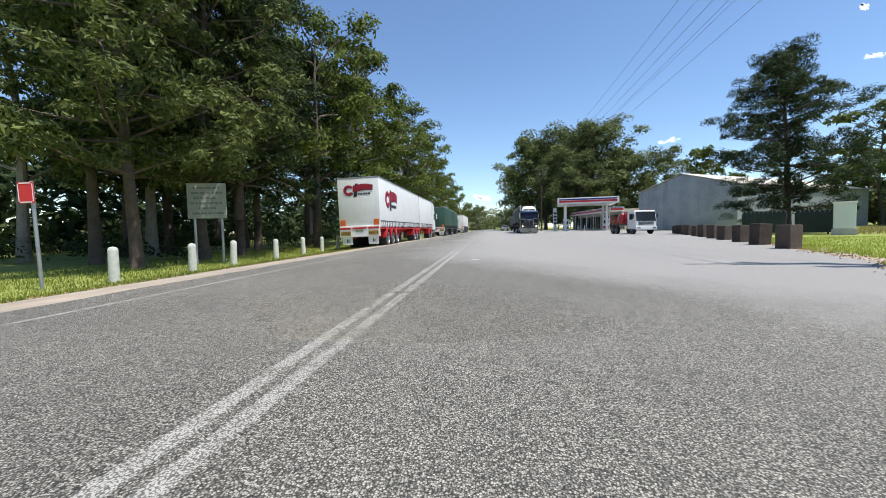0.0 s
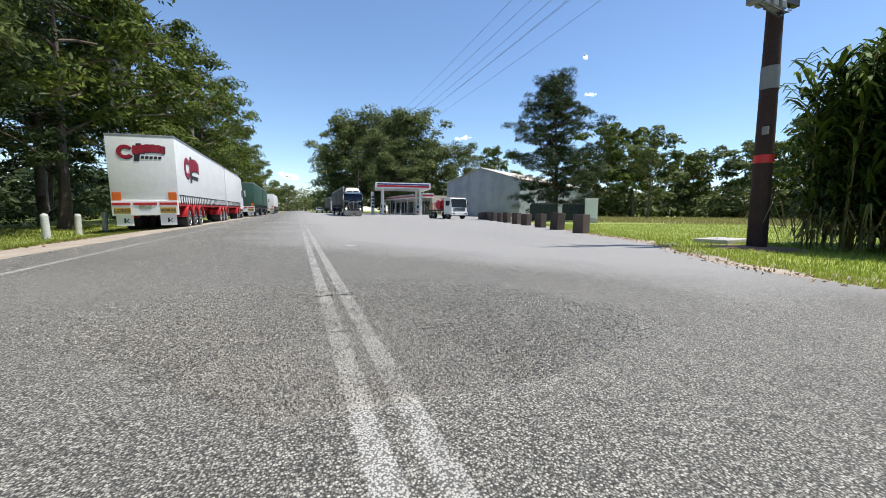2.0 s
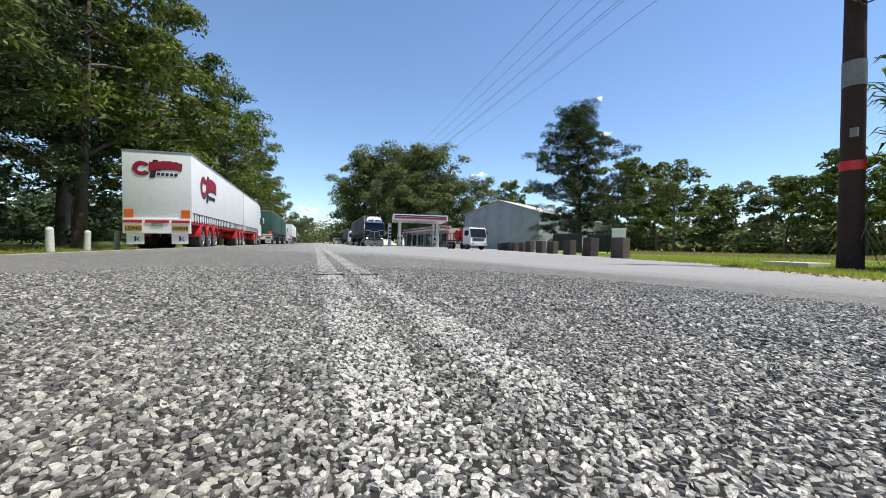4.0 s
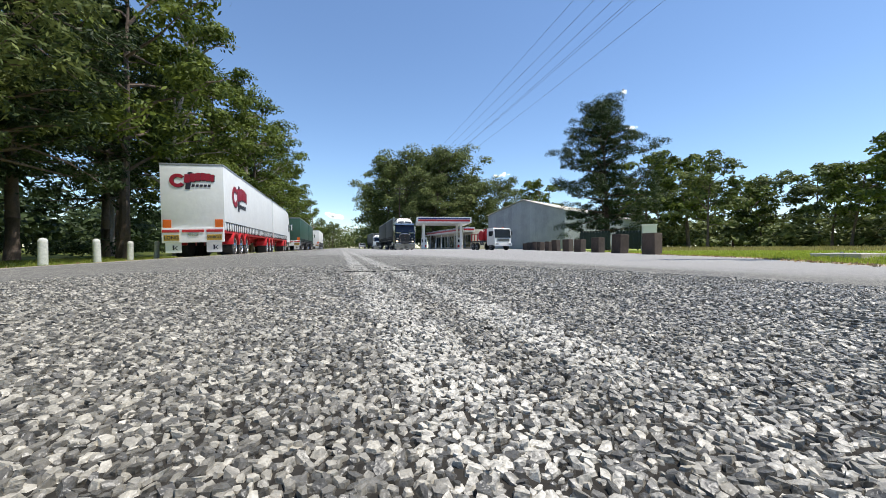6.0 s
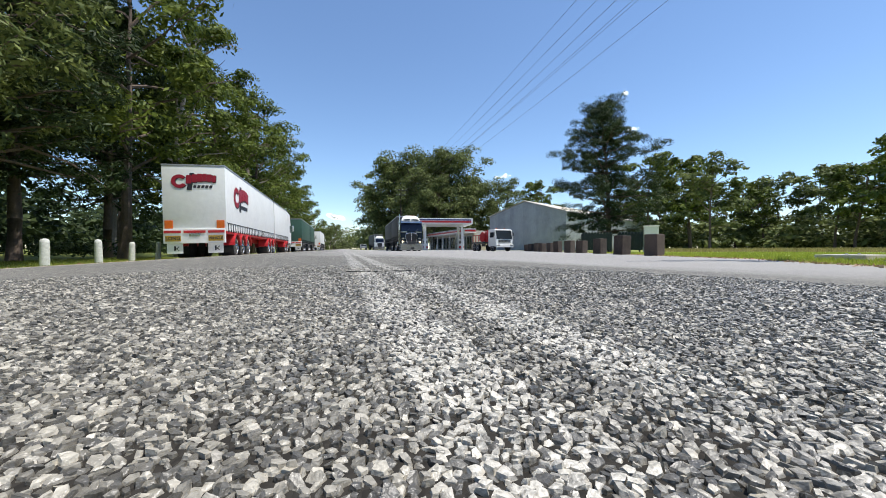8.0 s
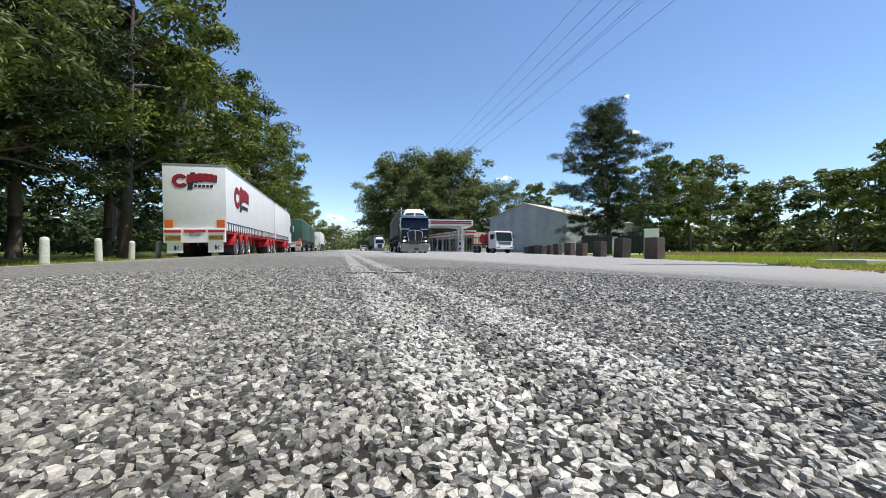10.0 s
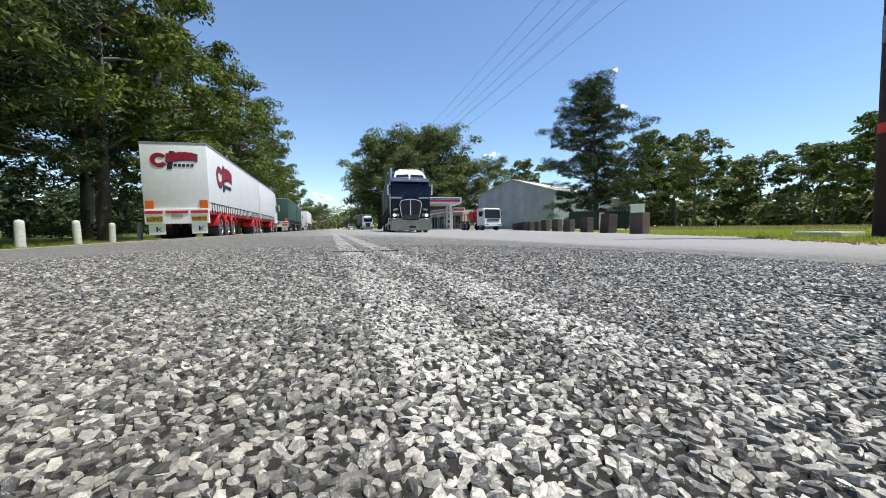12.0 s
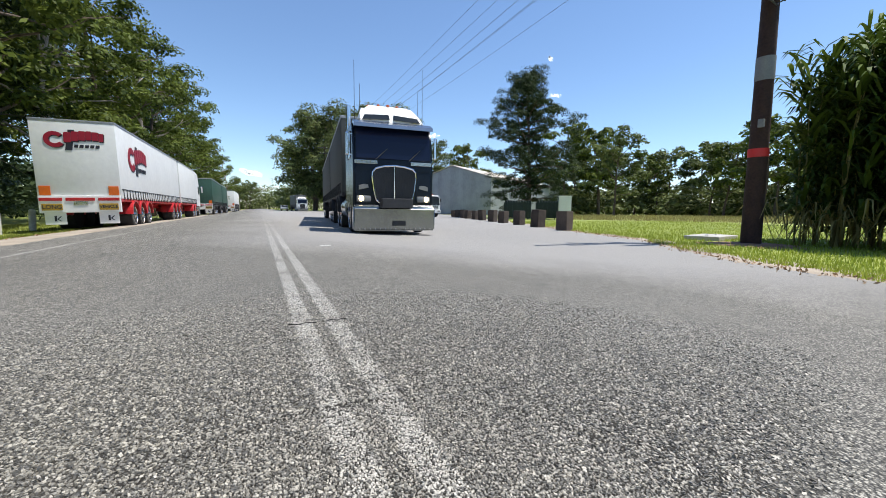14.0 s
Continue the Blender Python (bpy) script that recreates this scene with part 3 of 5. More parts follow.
def rear_lights(parent, w, z0):
    b = bmesh.new()
    box(b, (0, -0.03, z0 - 0.2), (w - 0.06, 0.12, 0.62), 0.02)
    bar = part("rear_bumper", b, M_WHITE, parent, "white rear light bar")
    for x, bw in ((-0.86, 0.66), (0, 0.86), (0.86, 0.66)):
        b = bmesh.new()
        box(b, (x, -0.1, z0 - 0.02), (bw, 0.03, 0.11), 0.01)
        part("tail_lamp", b, M_RED, bar, "red tail lamp strip")
    for x in (-0.84, 0.84):
        b = bmesh.new()
        box(b, (x, -0.1, z0 - 0.3), (0.6, 0.02, 0.24), 0.008)
        pl = part("warning_plate", b, M_YELLOW, bar, "yellow reflective warning plate")
        words("plate_lettering", "LONG" if x < 0 else "VEHICLE", 0.2 if x < 0 else 0.15, M_LOGODARK, pl, pose(x, -0.113, z0 - 0.3, 90), "black lettering on the plate")
    b = bmesh.new()
    box(b, (0, -0.1, z0 - 0.16), (0.42, 0.02, 0.12), 0.006)
    part("number_plate", b, M_STEEL, bar, "pale plate with dark bars")
    for x in (-0.8, 0.8):
        b = bmesh.new()
        box(b, (x, -0.02, z0 - 0.72), (0.62, 0.02, 0.44), 0.006)
        part("mudflap", b, M_WHITE, bar, "white mudflap")
        b = bmesh.new()
        box(b, (x, -0.034, z0 - 0.72), (0.07, 0.004, 0.2))
        prism(b, [(x + 0.03, z0 - 0.74), (x + 0.14, z0 - 0.64), (x + 0.18, z0 - 0.64), (x + 0.08, z0 - 0.74), (x + 0.18, z0 - 0.82), (x + 0.13, z0 - 0.82)], -0.036, -0.03)
        part("flap_mark", b, M_LOGODARK, bar, "black mark on the flap")
    for x in (-1.02, 1.02):
        b = bmesh.new()
        box(b, (x, -0.02, z0 + 0.3), (0.32, 0.03, 0.34), 0.01)
        part("reflector", b, M_ORANGE, parent, "square orange reflector panel")


def parked_b_double(m, skin, frame_mat, lead, rear, label, cab_mat, mark):
    """Two curtain trailers and a prime mover, parked; rear at the origin, nose to +y."""
    e = root("parked_truck", m, label, "truck", "parked trucks")
    z0, z1 = 1.16, 3.98
    trailer_body(e, 0.0, rear, z0, z1, skin, frame_mat=frame_mat)
    trailer_body(e, rear + 0.5, rear + 0.5 + lead, z0, z1, skin, frame_mat=frame_mat)
    rear_lights(e, 2.5, z0)
    if mark:
        logo(e, pose(0.05, -0.008, 3.3), 0.86)
        logo(e, pose(1.262, 3.0, 2.85, 0, 0, 90), 1.5)
    t = wheel_pair(e, 1.7, 1.23)
    groups = [1.7, 2.95, 4.2, rear - 2.6, rear - 1.35, rear - 0.1, rear + lead - 1.8, rear + lead - 0.5]
    for y in groups[1:]:
        copy_pair(e, y, 1.23, 0.5, t)
    guard(e, groups, 1.25, 0.5, frame_mat)
    yc = rear + lead + 1.3
    b = bmesh.new()
    prism(b, [(yc - 0.4, 0.9), (yc + 2.2, 0.9), (yc + 2.35, 1.9), (yc + 2.05, 2.95), (yc + 1.5, 3.9), (yc - 0.4, 4.05)], -1.2, 1.2, "YZ")
    bmesh.ops.bevel(b, geom=list(b.edges), offset=0.06, segments=2, affect="EDGES")
    cab = part("cab", b, cab_mat, e, "prime mover cab", smooth=True)
    for s in (1, -1):
        b = bmesh.new()
        box(b, (s * 1.2, yc + 1.5, 2.4), (0.03, 0.75, 0.7), 0.03)
        part("side_window", b, M_GLASS, cab, "dark side window")
        b = bmesh.new()
        box(b, (s * 1.45, yc + 2.0, 2.5), (0.16, 0.12, 0.6), 0.03)
        box(b, (s * 1.3, yc + 2.0, 2.7), (0.3, 0.03, 0.03))
        part("mirror", b, M_CHROME, cab, "chrome door mirror")
        b = bmesh.new()
        tube(b, (s * 1.0, yc - 0.3, 0.75), (s * 1.0, yc - 1.4, 0.75), 0.32, seg=16)
        part("fuel_tank", b, M_STEEL, e, "polished fuel tank", smooth=True)
        b = bmesh.new()
        tube(b, (s * 1.1, yc - 0.55, 1.0), (s * 1.1, yc - 0.55, 4.2), 0.08, seg=10)
        part("exhaust_stack", b, M_CHROME, e, "chrome exhaust stack", smooth=True)
    copy_pair(e, yc + 1.0, 1.2, 0.5, t)
    return e


WHITE_RIG = parked_b_double(pose(-6.42, 17.35, -0.31, 0, -1.6, 0.5) @ Matrix.Diagonal((1, 1, 1.045, 1)), M_CURTAIN, M_RED, 8.2, 13.3, "white curtain-side B-double with red chassis parked on the shoulder", M_WHITE, True)
parked_b_double(pose(-6.0, 46.5, -0.27, 0, -1.0, 0.2), M_GREENCURTAIN, M_DARK, 8.0, 12.5, "green curtain-side B-double parked on the shoulder", M_GREENCURTAIN, False)
parked_b_double(pose(-5.6, 80.0, -0.23, 0, -1.0, 0.2), M_CURTAIN, M_DARK, 7.0, 11.0, "pale box truck parked at the end of the row", M_WHITE, False)


def cabover(m, label, paint, skin, moving):
    """A cab-over prime mover with two curtain trailers; nose at the origin, facing -y."""
    e = root("cabover_truck" if moving else "parked_truck", m, label, "truck", "" if moving else "parked trucks")
    # cab: lower body, raised roof
    b = bmesh.new()
    prism(b, [(0.02, 0.68), (0.0, 1.7), (0.06, 2.5), (0.28, 3.03), (2.3, 3.1), (2.3, 0.68)], -1.2, 1.2, "YZ")
    bmesh.ops.bevel(b, geom=[ed for ed in b.edges if ed.calc_length() < 2.45], offset=0.07, segments=3, affect="EDGES")
    cab = part("cab", b, paint, e, "dark glossy cab" if moving else "white cab", smooth=True)
    b = bmesh.new()
    prism(b, [(0.3, 2.96), (0.4, 3.14), (0.55, 3.42), (0.85, 3.6), (1.35, 3.68), (2.25, 3.66), (2.25, 2.96)], -1.08, 1.08, "YZ")
    for v in b.verts:
        k = max(0, (v.co.z - 2.98)) / 0.62
        v.co.x *= 1 - 0.3 * k * k
    bmesh.ops.bevel(b, geom=list(b.edges), offset=0.13, segments=3, affect="EDGES")
    roof = part("roof_fairing", b, M_WHITE, cab, "white raised roof fairing", smooth=True)
    for s in (1, -1):
        b = bmesh.new()
        prism(b, [(s * 0.06, 3.13), (s * 0.88, 3.09), (s * 0.8, 3.23), (s * 0.08, 3.28)], 0.34, 0.46, "XZ")
        for v in b.verts:
            v.co.y += (v.co.z - 3.14) * 0.72
        part("roof_window", b, M_GLASS, roof, "dark roof window")
    for x in (-0.62, -0.3, 0, 0.3, 0.62):
        b = bmesh.new()
        lathe(b, [(0.045, -0.02), (0.045, 0.02), (0.02, 0.035)], 10, "Z", (x, 0.95 + 0.25 * x * x, 3.63 - 0.08 * x * x))
        part("marker_lamp", b, M_AMBER, roof, "small amber marker lamp", smooth=True)
    # windscreen with visor and wipers
    b = bmesh.new()
    prism(b, [(-0.012, 2.02), (0.025, 2.5), (0.17, 2.93), (0.21, 2.93), (0.07, 2.5), (0.03, 2.02)], -1.1, 1.1, "YZ")
    bmesh.ops.bevel(b, geom=[ed for ed in b.edges if ed.calc_length() > 2], offset=0.01, segments=1, affect="EDGES")
    part("windscreen", b, M_BLUEGLASS, cab, "dark blue tinted windscreen", smooth=True)
    b = bmesh.new()
    prism(b, [(0.02, 2.84), (-0.09, 2.82), (-0.06, 2.92), (0.2, 3.03), (0.34, 3.0)], -1.17, 1.17, "YZ")
    part("sun_visor", b, M_STEEL, cab, "bright steel sun visor")
    for s in (1, -1):
        b = bmesh.new()
        box(b, (s * 0.83, -0.016, 1.93), (0.66, 0.02, 0.1), 0.008)
        part("cowl_trim", b, M_STEEL, cab, "steel trim below the windscreen")
    b = bmesh.new()
    for x in (-0.55, 0.45):
        tube(b, (x, -0.03, 2.0), (x + 0.35, 0.01, 2.3), 0.012, seg=6)
    part("wiper", b, M_DARK, cab)
    # grille: flared outline, mesh, centre bar
    outline = [(-0.45, 0.87), (0.45, 0.87), (0.54, 0.93), (0.61, 1.2), (0.66, 1.55), (0.64, 1.68), (0.55, 1.77), (0.3, 1.83), (0, 1.85), (-0.3, 1.83), (-0.55, 1.77), (-0.64, 1.68), (-0.66, 1.55), (-0.61, 1.2), (-0.54, 0.93)]
    b = bmesh.new()
    prism(b, outline, -0.05, 0.05, "XZ")
    grille = part("grille", b, M_DARK, cab, "black mesh grille")
    b = bmesh.new()
    for i in range(len(outline)):
        p, q = outline[i], outline[(i + 1) % len(outline)]
        tube(b, (p[0], -0.06, p[1]), (q[0], -0.06, q[1]), 0.032, seg=8)
    tube(b, (0, -0.07, 0.87), (0, -0.07, 1.84), 0.024, seg=8)
    part("grille_surround", b, M_CHROME, grille, "chrome grille surround and centre bar", smooth=True)
    b = bmesh.new()
    for i in range(24):
        x = -0.56 + 1.12 * i / 23
        box(b, (x, -0.054, 1.33), (0.008, 0.01, 0.8))
    for i in range(16):
        z = 0.95 + 0.78 * i / 15
        box(b, (0, -0.052, z), (1.04 + 0.12 * (z - 1), 0.008, 0.008))
    part("grille_mesh", b, M_DARK, grille, "fine dark grille mesh")
    for s in (1, -1):
        b = bmesh.new()
        box(b, (s * 0.9, -0.02, 0.97), (0.42, 0.1, 0.17), 0.05)
        hl = part("headlamp", b, M_LENS, cab, "rounded headlamp cluster", smooth=True)
        b = bmesh.new()
        lathe(b, [(0.075, -0.02), (0.07, -0.05), (0.03, -0.065)], 14, "Y", (s * 0.98, -0.035, 0.97))
        part("lamp_bulb", b, M_LAMP if moving else M_LENS, hl, "lit headlamp" if moving else "unlit headlamp", smooth=True)
        b = bmesh.new()
        prism(b, [(s * 0.76, 1.26), (s * 1.04, 1.2), (s * 1.04, 1.31), (s * 0.92, 1.35), (s * 0.78, 1.34)], -0.03, 0.03, "XZ")
        part("indicator", b, M_LENS, cab, "clear indicator lens")
        # mirrors, side trim, air intake
        b = bmesh.new()
        box(b, (s * 1.34, 0.2, 2.4), (0.1, 0.09, 0.6), 0.035)
        box(b, (s * 1.26, 0.22, 2.66), (0.2, 0.03, 0.03))
        box(b, (s * 1.26, 0.22, 2.13), (0.2, 0.03, 0.03))
        part("mirror", b, M_CHROME, cab, "chrome mirror on two arms")
        b = bmesh.new()
        box(b, (s * 1.2, 0.95, 2.45), (0.03, 0.8, 0.7), 0.04)
        part("side_window", b, M_GLASS, cab, "dark side window")
        b = bmesh.new()
        tube(b, (s * 1.08, 2.42, 0.9), (s * 1.08, 2.42, 3.9), 0.085, seg=12)
        part("exhaust_stack", b, M_CHROME, e, "chrome exhaust stack", smooth=True)
        b = bmesh.new()
        tube(b, (s * 0.95, 1.9, 0.72), (s * 0.95, 3.6, 0.72), 0.33, seg=18)
        part("fuel_tank", b, M_STEEL, e, "polished fuel tank", smooth=True)
        for dx, h in ((1.06, 1.6), (0.9, 1.0)):
            b = bmesh.new()
            tube(b, (s * dx, 0.7, 3.1), (s * dx, 0.72, 3.1 + h), 0.009, 0.005, seg=6)
            part("aerial", b, M_DARK, cab, "thin whip aerial")
    # bumper with row of small lamps
    b = bmesh.new()
    prism(b, [(-0.2, 0.12), (-0.22, 0.74), (-0.16, 0.8), (0.25, 0.8), (0.25, 0.12)], -1.22, 1.22, "YZ")
    bmesh.ops.bevel(b, geom=list(b.edges), offset=0.04, segments=3, affect="EDGES")
    bum = part("bumper", b, M_BUMPER, e, "deep polished steel bumper", smooth=True)
    for i in range(15):
        b = bmesh.new()
        lathe(b, [(0.022, 0), (0.02, -0.02), (0.01, -0.026)], 8, "Y", (-1.05 + 0.15 * i, -0.205, 0.17))
        part("bumper_lamp", b, M_LENS, bum, "small clear lamp")
    b = bmesh.new()
    box(b, (0.1, -0.232, 0.32), (0.4, 0.012, 0.13), 0.005)
    part("number_plate", b, M_DARK, bum, "dark plate with bars")
    b = bmesh.new()
    box(b, (0, 2.4, 0.85), (0.9, 5.8, 0.25), 0.02)
    box(b, (0, 1.3, 0.42), (1.7, 2.2, 0.55), 0.05)
    part("chassis", b, M_DARK, e, "dark chassis")
    t = wheel_pair(e, 1.15, 1.19, 0.52, False)
    ys = [4.3, 5.6]
    if moving:
        trailer_body(e, 3.3, 11.2, 1.25, 3.72, skin, frame_mat=M_DARK)
        trailer_body(e, 11.8, 24.0, 1.25, 3.72, skin, frame_mat=M_DARK)
        ys += [9.6, 10.8, 12.0, 20.2, 21.4, 22.6]
    else:
        trailer_body(e, 3.3, 16.0, 1.25, 4.15, skin, frame_mat=M_DARK)
        ys += [13.0, 14.2]
    for y in ys:
        copy_pair(e, y, 1.22, 0.52, t)
    guard(e, ys, 1.24, 0.52, M_DARK)
    return e


TRUCK = cabover(pose(7.2, 51, 0), "dark navy cab-over truck with polished bumper and lit headlamps", M_NAVY, M_GREYCURTAIN, True)
TRUCK.scale = (0.99, 1.0, 1.09)
cabover(pose(9.6, 99, gz(9, 96), 0, 0, 2), "white cab-over truck parked beyond the fuel station", M_WHITE, M_GREYCURTAIN, False)


def service_truck(m):
    """Small white tipper-cab truck with a hose-reel tank body; nose at the origin facing -y."""
    e = root("service_truck", m, "white cab truck with red pump gear on its tray", "truck")
    b = bmesh.new()
    prism(b, [(0.0, 0.5), (-0.04, 1.35), (0.18, 2.3), (0.3, 2.36), (1.6, 2.36), (1.6, 0.5)], -1.05, 1.05, "YZ")
    bmesh.ops.bevel(b, geom=[ed for ed in b.edges if ed.calc_length() < 2.15], offset=0.06, segments=2, affect="EDGES")
    cab = part("cab", b, M_WHITE, e, smooth=True)
    b = bmesh.new()
    prism(b, [(-0.052, 1.3), (0.165, 2.24), (0.2, 2.24), (-0.01, 1.3)], -0.97, 0.97, "YZ")
    part("windscreen", b, M_GLASS, cab, "dark windscreen")
    b = bmesh.new()
    for z in (0.98, 1.08, 1.18):
        box(b, (0, -0.05, z), (1.5, 0.06, 0.06), 0.015)
    part("grille", b, M_DARK, cab, "black grille slots")
    b = bmesh.new()
    box(b, (0, -0.07, 0.6), (2.1, 0.16, 0.34), 0.05)
    bum = part("bumper", b, M_WHITE, e, "white bumper")
    for s in (1, -1):
        b = bmesh.new()
        box(b, (s * 0.78, -0.15, 0.66), (0.32, 0.04, 0.13), 0.02)
        part("headlamp", b, M_LENS, bum)
        b = bmesh.new()
        box(b, (s * 1.2, 0.15, 1.8), (0.14, 0.08, 0.4), 0.03)
        box(b, (s * 1.1, 0.18, 2.0), (0.2, 0.03, 0.03))
        part("mirror", b, M_DARK, cab, "black mirror")
        b = bmesh.new()
        box(b, (s * 1.05, 0.8, 1.75), (0.02, 0.7, 0.55), 0.03)
        part("side_window", b, M_GLASS, cab)
        b = bmesh.new()
        lathe(b, [(0.1, 0), (0.1, 0.08), (0.04, 0.12)], 10, "Z", (s * 0.5, 0.8, 2.36))
        part("beacon", b, M_AMBER, cab, "amber roof beacon")
    b = bmesh.new()
    box(b, (0, 3.6, 0.95), (2.1, 4.0, 0.16), 0.02)
    part("tray", b, M_DARK, e, "dark flat tray")
    b = bmesh.new()
    lathe(b, [(0.2, 2.9), (0.6, 3.05), (0.64, 4.0), (0.6, 5.0), (0.2, 5.2)], 18, "Y", (0.2, 0, 1.65))
    part("tank", b, M_CONC, e, "pale tank", smooth=True)
    b = bmesh.new()
    box(b, (0, 1.75, 1.5), (2.0, 0.08, 1.5), 0.02)
    part("headboard", b, M_RED, e, "red headboard behind the cab")
    b = bmesh.new()
    for x in (-1.04, 1.04):
        box(b, (x, 2.6, 0.72), (0.06, 0.9, 0.4), 0.03)
    part("tool_locker", b, M_STEEL, e, "steel lockers under the tray")
    b = bmesh.new()
    for y in (2.1, 2.5):
        for s in (-1, 1):
            box(b, (s * 0.9, y, 1.65), (0.08, 0.08, 1.3))
    box(b, (0, 2.3, 2.25), (1.9, 0.5, 0.1))
    lathe(b, [(0.45, 1.85), (0.45, 2.0), (0.2, 2.0), (0.2, 2.3), (0.45, 2.3), (0.45, 2.45)], 16, "Y", (-0.45, 0, 1.6))
    lathe(b, [(0.56, -1.0), (0.56, -0.92), (0.2, -0.92), (0.2, -0.5), (0.56, -0.5), (0.56, -0.42)], 18, "X", (0, 3.0, 1.6))
    for y in (3.9, 4.6, 5.3):
        box(b, (-0.95, y, 1.4), (0.07, 0.07, 0.8))
    box(b, (-0.95, 4.2, 1.8), (0.07, 2.4, 0.07))
    part("hose_reel", b, M_RED, e, "red hose reel and frame")
    t = wheel_pair(e, 0.75, 1.03, 0.42, False, False)
    for y in (4.0, 4.9):
        copy_pair(e, y, 1.04, 0.42, t)
    return e


service_truck(pose(16.5, 35.0, gz(16, 35), 0, 0, 8))


def utility_car(m, paint, label):
    e = root("car", m, label, "car")
    b = bmesh.new()
    prism(b, [(0, 0.45), (0.02, 0.85), (1.1, 1.0), (1.75, 1.62), (3.3, 1.62), (3.6, 1.05), (4.8, 1.02), (4.85, 0.45)], -0.9, 0.9, "YZ")
    bmesh.ops.bevel(b, geom=list(b.edges), offset=0.06, segments=2, affect="EDGES")
    body = part("body", b, paint, e, smooth=True)
    b = bmesh.new()
    prism(b, [(1.12, 1.04), (1.7, 1.55), (1.66, 1.58), (1.06, 1.05)], -0.78, 0.78, "YZ")
    part("windscreen", b, M_GLASS, body)
    for s in (1, -1):
        b = bmesh.new()
        box(b, (s * 0.65, -0.01, 0.75), (0.36, 0.06, 0.16), 0.02)
        part("headlamp", b, M_LENS, body)
    t = wheel_pair(e, 0.9, 0.9, 0.36, False, False)
    copy_pair(e, 3.9, 0.9, 0.36, t)


utility_car(pose(6.2, 112, gz(5, 96)), M_GALV, "grey utility car parked beside the road")
# ---- depot and roadside things ----
def shed():
    c = Vector((34.6, 51.3, -0.1))
    gd, sd = Vector((-0.5, 0.866, 0)), Vector((0.866, 0.5, 0))
    w, ln, eave, ridge = 15.4, 37.0, 6.3, 8.55
    m = Matrix.Translation(c) @ Matrix(((sd.x, gd.x, 0, 0), (sd.y, gd.y, 0, 0), (0, 0, 1, 0), (0, 0, 0, 1)))
    e = root("shed", m, "weathered corrugated steel shed with a low gable roof", "shed")
    b = bmesh.new()
    prism(b, [(0, 0), (w, 0), (w, eave), (w / 2, ridge), (0, eave)], 0, ln, "YZ")
    part("wall", b, M_SHED, e, "grey steel walls")
    # corrugated sheets, each a piece
    def sheet(bm, width, base, top_at, waves, depth, place):
        """One corrugated sheet: a wavy skin closed by a flat back."""
        n = waves * 4
        cols = []
        for i in range(n + 1):
            u = width * i / n
            o = 0.012 + depth * (0.5 - 0.5 * math.cos(2 * math.pi * i / 4))
            cols.append([bm.verts.new(place(u, h, d)) for h, d in ((base, o), (top_at(u), o), (top_at(u), 0.004), (base, 0.004))])
        for a, c in zip(cols, cols[1:]):
            for k in range(4):
                bm.faces.new((a[k], a[(k + 1) % 4], c[(k + 1) % 4], c[k]))
        bm.faces.new(cols[0])
        bm.faces.new(cols[-1][::-1])

    n = 17
    sw = w / n
    for i in range(n):
        b = bmesh.new()
        y0 = i * sw
        sheet(b, sw - 0.01, 0.02, lambda u: eave + (ridge - eave) * (1 - abs((y0 + u - w / 2) / (w / 2))) - 0.06, 6, 0.03, lambda u, h, d: (-d, y0 + u, h))
        part("wall_sheet", b, M_SHED, e)
    n2 = 32
    b = bmesh.new()
    sw = ln / n2
    sheet(b, sw - 0.01, 0.02, lambda u: eave - 0.06, 7, 0.03, lambda u, h, d: (u, -d, h))
    first = part("wall_sheet", b, M_SHED, e)
    for i in range(1, n2):
        again(first, pose(i * sw, 0, 0))
    for s in (0, 1):
        b = bmesh.new()
        y0, y1 = (-0.35, w / 2) if s == 0 else (w + 0.35, w / 2)
        z0, z1 = eave - 0.06, ridge + 0.06
        sheet(b, 1.24, 0.0, lambda u: 1.0, 7, 0.03, lambda u, h, d: (u - 0.3, y0 + (y1 - y0) * h, z0 + (z1 - z0) * h + d + 0.03))
        rs = part("roof_sheet", b, M_SHEDROOF, e, "pale roof sheet")
        for i in range(1, 30):
            again(rs, pose(i * 1.25, 0, 0))
    b = bmesh.new()
    box(b, (ln / 2, -0.42, eave - 0.08), (ln + 0.5, 0.12, 0.12), 0.02)
    part("gutter", b, M_GALV, e, "steel gutter")


shed()


